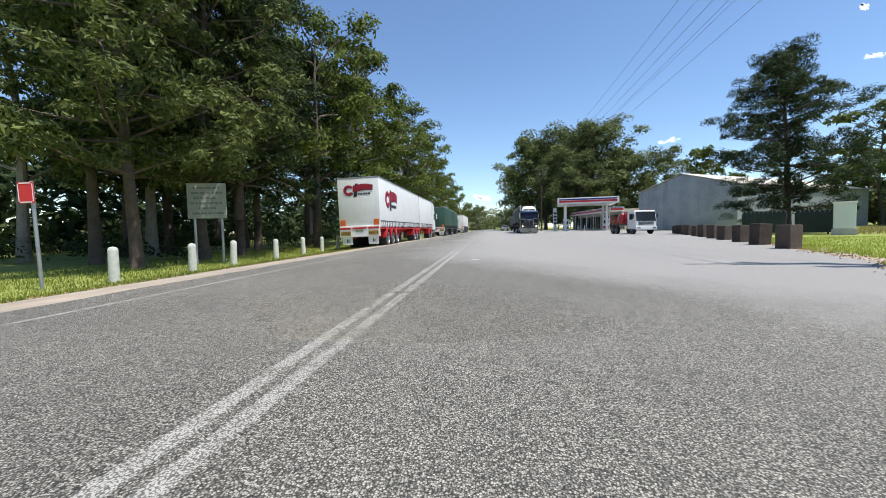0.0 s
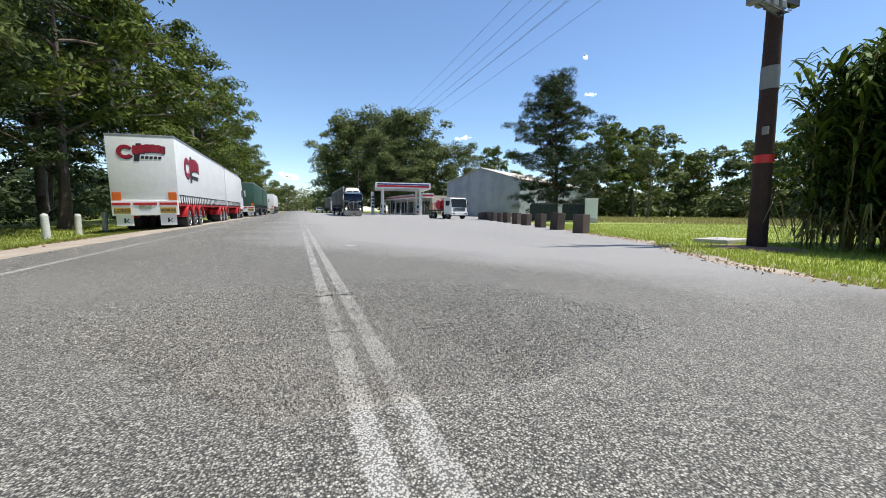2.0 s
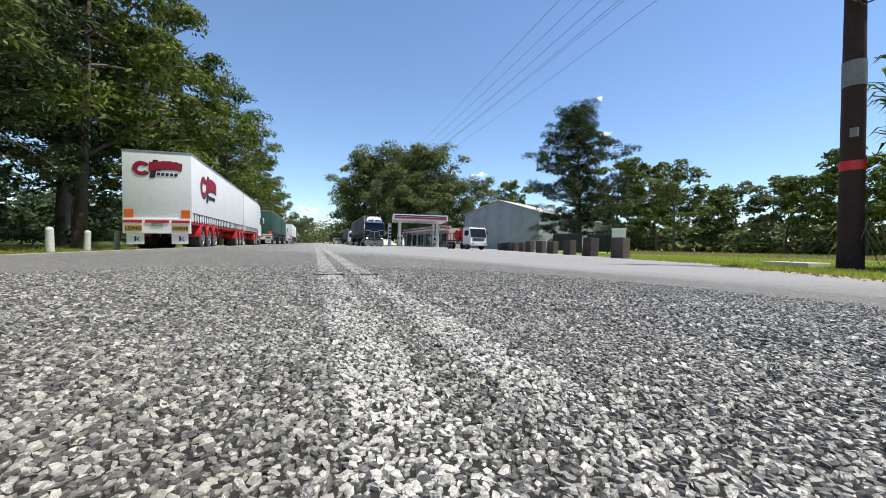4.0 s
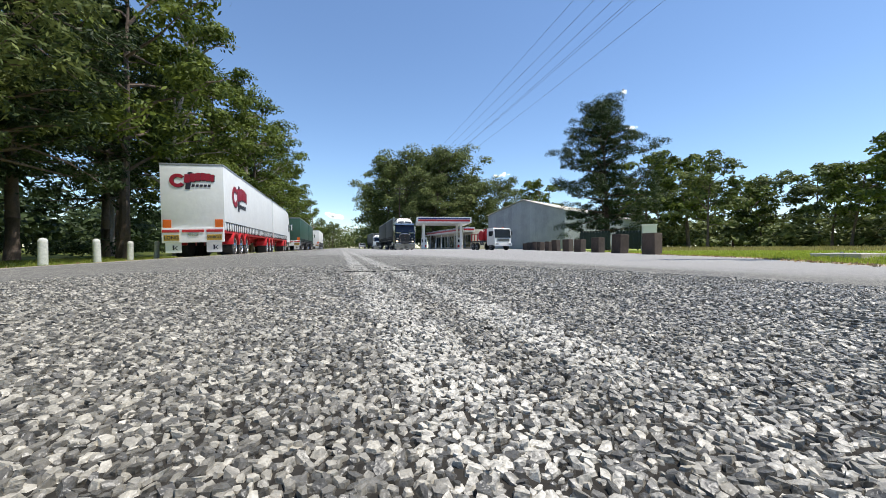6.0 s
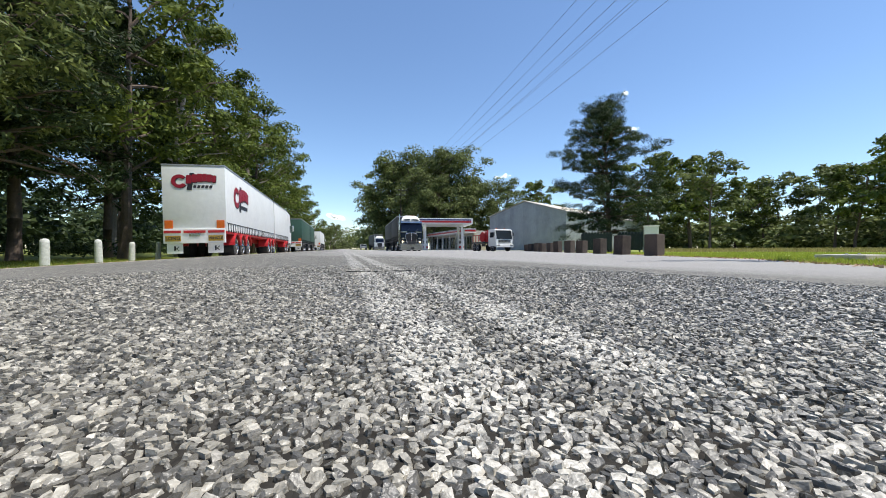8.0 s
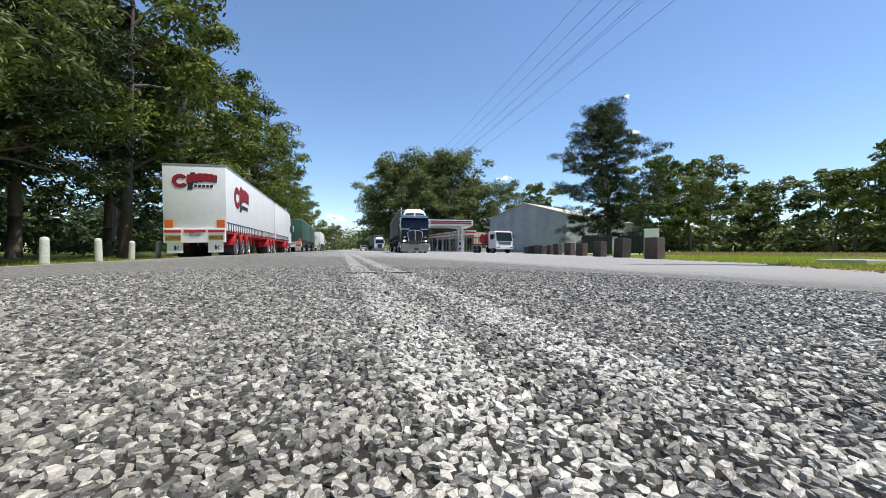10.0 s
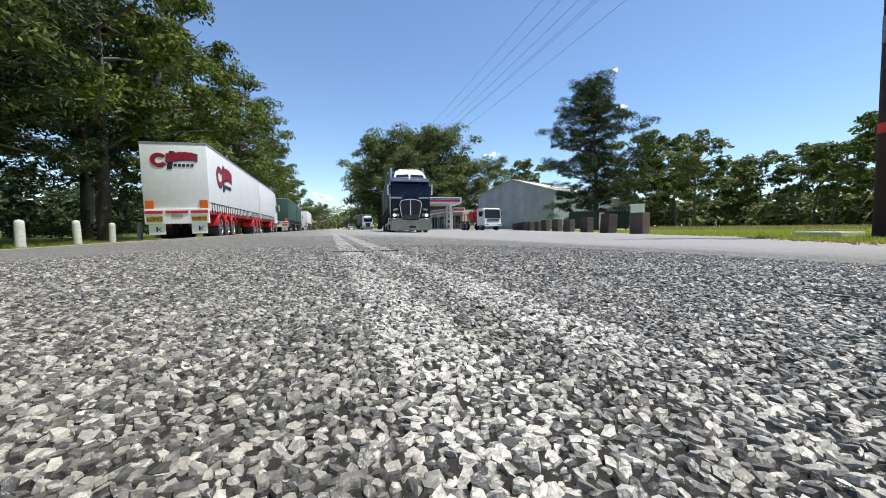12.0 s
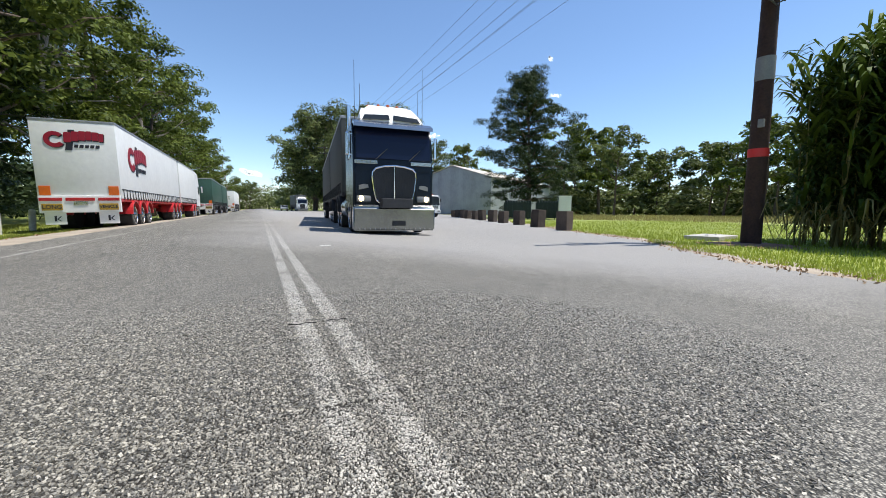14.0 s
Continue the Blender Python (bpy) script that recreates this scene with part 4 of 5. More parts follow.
def station():
    c = Vector((26.0, 71.6, gz(20, 70)))
    a = radians(170)
    m = Matrix.Translation(c) @ Matrix.Rotation(a, 4, "Z") @ Matrix.Diagonal((1.3, 1.3, 1.3, 1))
    # local x runs along the front fascia away from the near corner, local y to the road side is negative
    e = root("fuel_canopy", m, "white fuel station canopy with red and blue stripes", "canopy")
    ln, dp, z0, z1 = 8.7, 8.0, 4.15, 5.05
    b = bmesh.new()
    box(b, (ln / 2, -dp / 2, (z0 + z1) / 2), (ln, dp, z1 - z0), 0.04)
    slab = part("canopy_roof", b, M_WHITE, e, "white canopy slab")
    for y in (0.008,):
        for z, h, mt, lab in ((4.5, 0.3, M_RED, "red fascia stripe"), (4.8, 0.2, M_BLUE, "blue fascia stripe")):
            b = bmesh.new()
            box(b, (ln / 2, y, z), (ln - 0.5, 0.02, h))
            part("fascia_stripe", b, mt, slab, lab)
    for x in (1.5, ln - 1.2):
        for y in (-1.6, -dp + 1.6):
            b = bmesh.new()
            box(b, (x, y, z0 / 2), (0.35, 0.35, z0), 0.03)
            part("column", b, M_WHITE, e, "white canopy column")
    for x in (1.5, ln - 1.2):
        p = root("fuel_pump", m @ pose(x - 0.1, -3.6, 0), "white and red fuel pump under the canopy", "fuel pump", "fuel pumps")
        b = bmesh.new()
        box(b, (0, 0, 0.95), (0.9, 0.5, 1.9), 0.05)
        bd = part("cabinet", b, M_WHITE, p)
        b = bmesh.new()
        box(b, (0, 0.26, 1.35), (0.7, 0.02, 0.5), 0.01)
        part("display", b, M_GLASS, bd, "dark display")
        b = bmesh.new()
        box(b, (0, 0.26, 0.5), (0.8, 0.02, 0.4), 0.01)
        part("stripe", b, M_RED, bd, "red stripe")
    # shop
    s = root("shop", pose(28.7, 78.5, gz(22, 60), 0, 0, 3) @ Matrix.Diagonal((1.3, 1.3, 1.3, 1)), "low fuel station shop with glass front and red fascia", "shop")
    b = bmesh.new()
    box(b, (4.0, 14, 1.7), (8, 28, 3.4), 0.03)
    wall = part("wall", b, M_BRICK, s, "cream rendered wall")
    b = bmesh.new()
    box(b, (-0.8, 14, 3.35), (2.2, 28.6, 0.75), 0.03)
    fa = part("awning", b, M_WHITE, s, "white awning fascia")
    for z, h, mt in ((3.35, 0.28, M_RED), (3.6, 0.08, M_BLUE)):
        b = bmesh.new()
        box(b, (-1.91, 14, z), (0.02, 27, h))
        box(b, (-0.8, -0.31, z), (2.0, 0.02, h))
        part("fascia_stripe", b, mt, fa, "coloured fascia stripe")
    for i in range(9):
        b = bmesh.new()
        box(b, (-0.02, 2 + 2.9 * i, 1.35), (0.06, 2.3, 2.2), 0.01)
        w = part("window", b, M_GLASS, s, "dark shopfront glass")
        b = bmesh.new()
        for y in (0.8, 2.0, 3.2):
            box(b, (-0.06, y + 2.9 * i, 1.35), (0.05, 0.07, 2.3))
        box(b, (-0.06, 2 + 2.9 * i, 2.5), (0.05, 2.4, 0.08))
        part("window_frame", b, M_GALV, w, "metal frame")
    for i in range(8):
        b = bmesh.new()
        box(b, (-1.75, 0.3 + 3.9 * i, 1.5), (0.12, 0.12, 3.0), 0.01)
        part("post", b, M_WHITE, s, "white awning post")
    for x, y, h in ((16.4, 75.0, 1.1), (17.6, 74.4, 1.1), (18.9, 73.9, 1.1), (20.0, 73.4, 1.1), (15.7, 78.3, 1.1)):
        b = bmesh.new()
        tube(b, (0, 0, 0), (0, 0, h), 0.07, seg=10)
        lathe(b, [(0.07, h), (0.05, h + 0.05), (0.01, h + 0.06)], 10)
        ob = part("bollard", b, M_WHITE, m=pose(x, y, gz(x, y)))
        tagged(ob, "white steel bollard beside the fuel canopy", "bollard", "fuel station bollards")
    # flat concrete apron edge
    sg = root("price_sign", pose(15.5, 80.2, gz(12, 61)) @ Matrix.Diagonal((1.3, 1.3, 1.3, 1)), "white roadside price board with striped panels", "sign")
    b = bmesh.new()
    box(b, (0, 0, 1.9), (0.5, 0.25, 3.8), 0.03)
    bd = part("board", b, M_WHITE, sg)
    b = bmesh.new()
    for i in range(4):
        box(b, (0, -0.135, 1.3 + 0.55 * i), (0.4, 0.015, 0.36))
    part("panel", b, M_BLUE, bd, "blue panels")


station()


def timber_blocks():
    """Row of stubby upright blocks along the edge of the seal."""
    a, d = Vector((11.05, 9.6, 0)), Vector((7.85, 23.5, 0))
    for i in range(11):
        k = i / 8.6 + 0.012 * math.sin(3 * i)
        p = a + d * k
        w, h = 0.48 + 0.05 * math.sin(2.1 * i), 0.8 + 0.05 * math.sin(1.7 * i)
        b = bmesh.new()
        box(b, (0, 0, h / 2 - 0.04), (w, 0.5, h + 0.08), 0.03)
        for v in b.verts:
            v.co += 0.02 * Vector((noise.noise(v.co * 3 + p), noise.noise(v.co * 3 + p * 2), 0.6 * noise.noise(v.co * 4 + p * 3)))
        ob = part("timber_block", b, M_BLOCK, m=pose(p.x, p.y, gz(p.x, p.y), 1.5 * math.sin(i * 2.3), 2 * math.sin(i * 1.1), 14 + 8 * math.sin(i * 5.1)))
        tagged(ob, "weathered brown timber block standing at the edge of the seal", "timber block", "timber block row")


timber_blocks()


def skip_bin(x, y, rz, w):
    e = root("skip_bin", pose(x, y, gz(x, y), 0, 0, rz) @ Matrix.Diagonal((1.22, 1.3, 1.2, 1)), "dark green steel bin with a ribbed lid beside the pine", "bin", "bins by the pine")
    b = bmesh.new()
    box(b, (0, 0, 0.72), (w, 1.5, 1.2), 0.03, taper=(1.04, 1.06))
    body = part("body", b, M_BIN, e)
    b = bmesh.new()
    for i in range(int(w / 0.2)):
        tube(b, (-w / 2 + 0.12 + 0.2 * i, -0.82, 1.36), (-w / 2 + 0.12 + 0.2 * i, 0.82, 1.42), 0.085, seg=8)
    part("lid", b, M_BIN, e, "ribbed dark lid", smooth=True)
    b = bmesh.new()
    for i in range(5):
        box(b, (-w / 2 + w * (i + 0.5) / 5, -0.8, 0.72), (0.07, 0.06, 1.15), 0.01)
    part("rib", b, M_BIN, body)
    for s in (1, -1):
        b = bmesh.new()
        lathe(b, [(0.09, -0.04), (0.09, 0.04)], 12, "X", (s * (w / 2 - 0.2), -0.5, 0.09))
        part("castor", b, M_BLACK, e)


skip_bin(22.1, 27.4, -38, 2.0)
skip_bin(24.6, 26.2, -38, 1.6)


def white_cabinet():
    e = root("white_cabinet", pose(24.4, 23.6, gz(19, 18), 0, 0, -40) @ Matrix.Diagonal((1.3, 1.3, 1.3, 1)), "white metal cabinet standing on the grass", "cabinet")
    b = bmesh.new()
    box(b, (0, 0, 0.95), (0.8, 0.7, 1.3), 0.04)
    bd = part("body", b, M_WHITE, e)
    b = bmesh.new()
    box(b, (0, 0, 0.14), (0.9, 0.8, 0.3), 0.02)
    part("plinth", b, M_CONC, e)
    b = bmesh.new()
    box(b, (0, 0, 1.63), (0.88, 0.78, 0.06), 0.02)
    part("lid", b, M_WHITE, bd)


white_cabinet()


def guide_posts():
    for i, y in enumerate((1.6, 4.2, 6.7, 9.0, 12.1, 14.7, 17.6, 20.0)):
        x = -8.1 - 0.045 * y + 0.1 * math.sin(4 * i)
        h = 0.93 + 0.03 * math.sin(3 * i)
        e = root("guide_post", pose(x, y, gz(x, y) - 0.02, 1.6 * math.sin(7 * i), 1.8 * math.cos(5 * i), 40 * i), "stubby white painted roadside post in the grass", "post", "white roadside posts")
        b = bmesh.new()
        lathe(b, [(0.118, 0), (0.114, h * 0.6), (0.11, h * 0.86)], 16)
        part("shaft", b, M_POSTWHITE, e, smooth=True)
        b = bmesh.new()
        lathe(b, [(0.112, h * 0.86 + 0.002), (0.108, h * 0.93), (0.08, h * 0.98), (0.02, h)], 16)
        part("cap", b, M_POSTWHITE, e, "rounded grey-white cap", smooth=True)


guide_posts()


def red_sign():
    e = root("red_sign", pose(-9.0, 3.1, gz(-9, 3), 0, -1.5, 12) @ Matrix.Diagonal((1.22, 1.22, 1.32, 1)), "small red roadside sign on a grey steel pole", "sign")
    b = bmesh.new()
    tube(b, (0, 0, -0.05), (0, 0, 1.86), 0.03, seg=12)
    part("pole", b, M_GALV, e, "grey steel pole", smooth=True)
    b = bmesh.new()
    box(b, (-0.07, -0.04, 1.66), (0.27, 0.012, 0.36), 0.004)
    pl = part("plate", b, M_REDSIGN, e, "red plate")
    b = bmesh.new()
    for z in (1.82, 1.5):
        box(b, (-0.07, -0.049, z), (0.2, 0.004, 0.018))
    for x in (-0.19, 0.05):
        box(b, (x, -0.049, 1.66), (0.012, 0.004, 0.3))
    part("border", b, M_WHITE, pl, "thin white border")


red_sign()


def info_board():
    e = root("notice_board", pose(-9.95, 9.5, gz(-9, 7), 0, 0, 14) @ Matrix.Diagonal((1.2, 1.2, 1.54, 1)), "weathered grey notice board on two posts among the trees", "sign")
    b = bmesh.new()
    box(b, (0, 0, 1.62), (1.2, 0.04, 0.9), 0.01)
    bd = part("board", b, M_BOARD, e)
    b = bmesh.new()
    for i, (w, o) in enumerate(((0.8, 0), (0.95, 0.02), (0.7, -0.05), (1.0, 0.0), (0.6, 0.05), (0.85, -0.02))):
        k = 0
        x = -w / 2 + o
        while x < w / 2 + o - 0.06:
            ln = 0.07 + 0.05 * ((i * 7 + k * 3) % 4)
            box(b, (x + ln / 2, -0.022, 1.95 - 0.13 * i), (ln, 0.004, 0.05))
            x += ln + 0.04
            k += 1
    part("printed_text", b, M_INK, bd, "faded dark bars of unreadable text")
    for x in (-0.42, 0.42):
        b = bmesh.new()
        tube(b, (x, 0.05, -0.05), (x, 0.05, 2.0), 0.04, seg=10)
        part("post", b, M_GALV, e, "grey post")


info_board()


def power_pole(x, y, h, r, lean, label, near):
    e = root("power_pole", pose(x, y, gz(x, y), lean[0], lean[1], 0) @ Matrix.Diagonal((1.22, 1.22, 1.22, 1)), label, "power pole")
    b = bmesh.new()
    path_tube(b, [(0, 0, -0.1), (0.01, 0, h * 0.3), (0.03, 0.01, h * 0.7), (0.02, 0, h)], [r * 1.02, r * 0.9, r * 0.72, r * 0.6], 18)
    shaft = part("shaft", b, M_POLE, e, "dark creosoted timber", smooth=True)
    if near:
        for z0, z1, mt, lab, k in ((3.3, 3.75, M_GREYBAND, "grey metal band", 0.85), (1.8, 1.97, M_REDSIGN, "ragged red reflective band", 0.93)):
            b = bmesh.new()
            lathe(b, [(r * k + 0.012, z0), (r * k + 0.010, z1)], 20, "Z", (0.015, 0, 0))
            part("band", b, mt, shaft, lab, smooth=True)
        b = bmesh.new()
        box(b, (-r - 0.0, -0.1, 2.45), (0.07, 0.1, 0.16), 0.01)
        part("tag_box", b, M_GREYBAND, shaft, "small grey box")
        # low-voltage cross-arm with fuse boxes
        b = bmesh.new()
        box(b, (-0.35, -0.16, 4.95), (1.5, 0.12, 0.14), 0.015)
        arm = part("crossarm", b, M_DARK, e, "dark timber cross-arm")
        for i in range(4):
            b = bmesh.new()
            box(b, (-0.95 + 0.26 * i, -0.16, 4.82), (0.16, 0.2, 0.16), 0.03)
            part("fuse_box", b, M_GREYBAND, arm, "grey fuse box")
        b = bmesh.new()
        path_tube(b, [(-0.9, -0.2, 4.75), (-0.6, -0.25, 4.62), (-0.2, -0.2, 4.6), (0.1, -0.1, 4.75), (0.45, -0.05, 4.9)], [0.015] * 5, 6)
        path_tube(b, [(-0.7, -0.2, 4.8), (-0.4, -0.3, 4.66), (0.0, -0.24, 4.7), (0.3, -0.1, 5.0)], [0.012] * 4, 6)
        part("cable_loop", b, M_WIRE, arm, "black looped cables")
    for z, w in ((h - 0.35, 2.4), (h - 1.4, 1.9)):
        b = bmesh.new()
        box(b, (0, -r, z), (w, 0.1, 0.12), 0.01)
        arm = part("crossarm", b, M_DARK, e, "timber cross-arm")
        for i in range(4):
            b = bmesh.new()
            lathe(b, [(0.03, 0), (0.06, 0.04), (0.04, 0.08), (0.05, 0.12), (0.015, 0.15)], 10, "Z", (-w / 2 + 0.12 + (w - 0.24) * i / 3, -r, z + 0.06))
            part("insulator", b, M_GALV, arm, "grey insulator", smooth=True)


power_pole(11.2, 3.1, 9.2, 0.18, (0.4, -2.3), "dark timber power pole with red and grey bands on the verge", True)
power_pole(14.6, 95.0, 13.0, 0.16, (0, 0), "slim timber power pole behind the fuel station", False)


def wires():
    a, b2 = Vector((10.75, 3.1, 0)), Vector((14.6, 95.0, 0))
    runs = [(-1.08, 9.05, -1.08, 12.85), (-0.36, 9.05, -0.36, 12.85), (1.08, 9.05, 1.08, 12.85), (-0.8, 7.95, -0.8, 11.75), (-0.28, 7.95, -0.28, 11.75), (0.8, 7.95, 0.8, 11.75)]
    for x0, z0, x1, z1 in runs:
        b = bmesh.new()
        pts = []
        for i in range(41):
            k = i / 40
            p = a.lerp(b2, k)
            pts.append((p.x + 1.22 * (x0 + (x1 - x0) * k), p.y - 0.2, 1.22 * (z0 + (z1 - z0) * k) - 5.0 * k * (1 - k)))
        path_tube(b, pts, [0.008] * 41, 5)
        ob = part("power_line", b, M_WIRE)
        tagged(ob, "thin dark overhead power line between two poles", "power line", "overhead lines")


wires()


# ---- trees ----
def limb_points(p0, direction, length, n, droop, wander):
    pts = [Vector(p0)]
    d = Vector(direction).normalized()
    for _ in range(n):
        d = (d + Vector((random.gauss(0, wander), random.gauss(0, wander), random.gauss(0, wander) - droop))).normalized()
        pts.append(pts[-1] + d * length / n)
    return pts


def clump(c, r, n):
    """Points near the upper skin of a rounded clump, each with its outward way."""
    v = rng.normal(size=(n, 3))
    v /= np.linalg.norm(v, axis=1)[:, None]
    v[:, 2] = np.where(v[:, 2] < -0.3, -v[:, 2], v[:, 2])
    k = rng.uniform(0.55, 1.08, n)
    out = v / np.asarray(r)
    out /= np.linalg.norm(out, axis=1)[:, None]
    return np.hstack([np.asarray(c) + v * k[:, None] * np.asarray(r), out + np.array((0, 0, 0.25))])


def finish_tree(e, wood, bark, centres, leaf, length, width, droop, crown_label):
    part("trunk", wood, bark, e, "tapered trunk with limbs", smooth=True)
    v, f = leaves(np.concatenate(centres), length, width, droop)
    ob = from_arrays("crown", v, f, leaf, e, crown_label)
    ob["kind"] = "stuff"
    return e


def gum_tree(name, m, h, spread, leaf, bark, n_limbs, per_clump, lsize, first=0.35, label="tall gum tree with an uneven open crown", group="roadside gums", trunk_r=None, puff=1.0):
    e = root(name, m, label, "tree", group)
    b = bmesh.new()
    r = trunk_r or h * 0.016
    tp = limb_points((0, 0, -0.2), (0, 0, 1), h * 0.9, 8, 0, 0.05)
    path_tube(b, tp, [r * (1.25 if i == 0 else 1 - 0.85 * i / 8) for i in range(9)], 9)
    cs = []
    for i in range(n_limbs):
        k = first + (0.98 - first) * (i + random.random() * 0.6) / n_limbs
        at = k * 8
        j = min(7, int(at))
        p0 = tp[j].lerp(tp[j + 1], at - j)
        az = i * 2.4 + random.uniform(-0.5, 0.5)
        rise = random.uniform(0.25, 0.8) if k < 0.8 else random.uniform(0.7, 1.6)
        reach = spread * (0.55 + 0.55 * math.sin(math.pi * min(1, (k - first) / (1 - first) * 0.8 + 0.2))) * random.uniform(0.7, 1.15)
        lp = limb_points(p0, (math.cos(az), math.sin(az), rise), reach, 5, 0.02, 0.16)
        path_tube(b, lp, [r * 0.34 * (1 - 0.17 * q) for q in range(6)], 6)
        for q in (3, 4, 5):
            for _ in range(2):
                c = lp[q] + Vector((random.gauss(0, 0.1 * spread), random.gauss(0, 0.1 * spread), random.gauss(0.2, 0.07 * spread)))
                rr = spread * random.uniform(0.13, 0.26) * puff
                cs.append(clump(c, (rr, rr, rr * 0.7), per_clump))
            if q > 3:
                tw = limb_points(lp[q], (math.cos(az + 1), math.sin(az + 1), 0.4), spread * 0.3, 3, 0, 0.2)
                path_tube(b, tw, [r * 0.12, r * 0.1, r * 0.07, r * 0.04], 5)
    return finish_tree(e, b, bark, cs, leaf, lsize, lsize * 0.46, 0.5, "crown of many small leaves in loose clumps")


def pine_tree(name, m, h, spread, whorls, per_clump, lsize, first, label, group="", round_top=0.8, leaf=None, broad=0.15, stout=0.02):
    e = root(name, m, label, "tree", group)
    b = bmesh.new()
    r = h * stout
    tp = limb_points((0, 0, -0.2), (0, 0, 1), h * 0.97, 8, 0, 0.02)
    path_tube(b, tp, [r * (1.2 if i == 0 else 1 - 0.9 * i / 8) for i in range(9)], 10)
    cs = []
    for i in range(whorls):
        k = first + (0.96 - first) * (i + random.uniform(-0.3, 0.3)) / (whorls - 1)
        k = min(0.97, max(first, k))
        at = k * 8
        j = min(7, int(at))
        p0 = tp[j].lerp(tp[j + 1], at - j)
        q0 = (k - first) / (0.97 - first)
        taper = max(0.24, (1 - q0 ** 3.4)) ** round_top
        for q in range(5):
            az = q * 1.257 + i * 0.8 + random.uniform(-0.5, 0.5)
            reach = spread * taper * random.uniform(0.68, 1.08)
            lp = limb_points(p0, (math.cos(az), math.sin(az), random.uniform(-0.25, 0.4) + 0.35 * q0), reach, 5, 0.0, 0.11)
            path_tube(b, lp, [r * 0.26 * (1 - 0.17 * z) for z in range(6)], 5)
            for z in (1, 2, 3, 4, 5, 5):
                c = lp[z] + Vector((random.gauss(0, 0.3), random.gauss(0, 0.3), random.gauss(0.15, 0.34)))
                rr = random.uniform(0.32, 0.72) * (0.45 + 0.55 * spread / 4)
                cs.append(clump(c, (rr, rr, rr * 0.78), per_clump))
    cs.append(clump(tp[8] - Vector((0, 0, 0.3)), (0.7, 0.7, 0.6), per_clump * 3))
    return finish_tree(e, b, M_BARK, cs, leaf or M_PINE, lsize, lsize * broad, -0.15, "dark needle tufts on open branches")


random.seed(11)
pine_tree("pine_tree", pose(26.0, 30.6, gz(26, 30)), 15.0, 5.3, 17, 130, 0.36, 0.15, "dark lone pine with open layered branches beside the shed")

random.seed(21)
G1 = gum_tree("gum_tree", pose(-11.8, 23.0, gz(-11, 21), 0, 0, 20), 18.0, 5.6, M_EUC, M_BARK, 17, 100, 0.38, 0.3)
random.seed(22)
G2 = gum_tree("gum_tree", pose(-12.0, 31.0, gz(-11, 31), 0, 0, 200), 20.0, 5.0, M_EUC, M_PALEBARK, 18, 95, 0.38, 0.25)
random.seed(23)
G3 = gum_tree("gum_tree", pose(27.5, 116.0, gz(20, 90)), 28.5, 11.5, M_GUMGREY, M_BARK, 32, 84, 0.86, 0.1, "broad grey-green gum behind the fuel station", "gums behind the fuel station", puff=1.15)
random.seed(24)
P1 = pine_tree("shade_pine", pose(-12.2, 12.0, gz(-10, 11)), 18.0, 4.6, 12, 84, 0.3, 0.2, "tall dark pine at the edge of the roadside wood", "dark wood pines", leaf=M_WOODPINE, broad=0.3, stout=0.013)
random.seed(25)
P2 = pine_tree("shade_pine", pose(-15.2, 9.6, gz(-15, 9)), 17.0, 4.2, 12, 84, 0.3, 0.26, "tall dark pine at the edge of the roadside wood", "dark wood pines", leaf=M_WOODPINE, broad=0.3, stout=0.013)

random.seed(26)
P3 = pine_tree("shade_pine", pose(-12.6, 15.2, gz(-12, 15)), 17.5, 4.3, 13, 84, 0.3, 0.24, "dense dark pine shading the roadside wood", "dark wood pines", broad=0.25, stout=0.016)


def spots(src, rows):
    for x, y, s, rz in rows:
        copy_thing(src, pose(x, y, gz(x, y), 0, 0, rz) @ Matrix.Diagonal((s, s, s, 1)))


spots(G1, ((-10.7, 37, 1.0, 130), (-11.4, 52, 1.05, 250), (-10.4, 66, 0.95, 10), (-18.4, 24, 1.0, 80), (-20.4, 40, 1.1, 300), (-11.9, 84, 1.0, 40), (-19.4, 60, 1.1, 150), (-12.9, 110, 1.0, 70), (-25.4, 30, 1.0, 45)))
spots(G2, ((-10.3, 44, 0.92, 60), (-12.4, 59, 0.9, 170), (-10.7, 75, 0.8, 320), (-17.4, 33, 1.05, 20), (-18.4, 50, 1.0, 100), (-10.9, 97, 0.8, 200), (-22.4, 18, 0.95, 260), (-8.9, 128, 0.85, 10), (-17.9, 15, 0.9, 110), (-21, 11.2, 0.8, 75)))
spots(P1, ((-19.5, 15.0, 1.05, 160), (-11.6, 8.0, 0.95, 310)))
spots(P3, ((-15.0, 20.5, 1.05, 120), (-20.5, 19.0, 1.1, 250), (-14.6, 27.0, 0.95, 40)))
spots(P2, ((-16.4, 12.6, 1.0, 140),))
spots(G3, ((19.5, 121, 1.06, 100), (36.5, 113, 1.05, 220), (16.5, 131, 0.98, 300), (47, 106, 0.7, 30), (34, 131, 1.08, 160), (19, 146, 1.08, 60), (45, 118, 0.75, 140), (26, 108, 0.7, 10)))


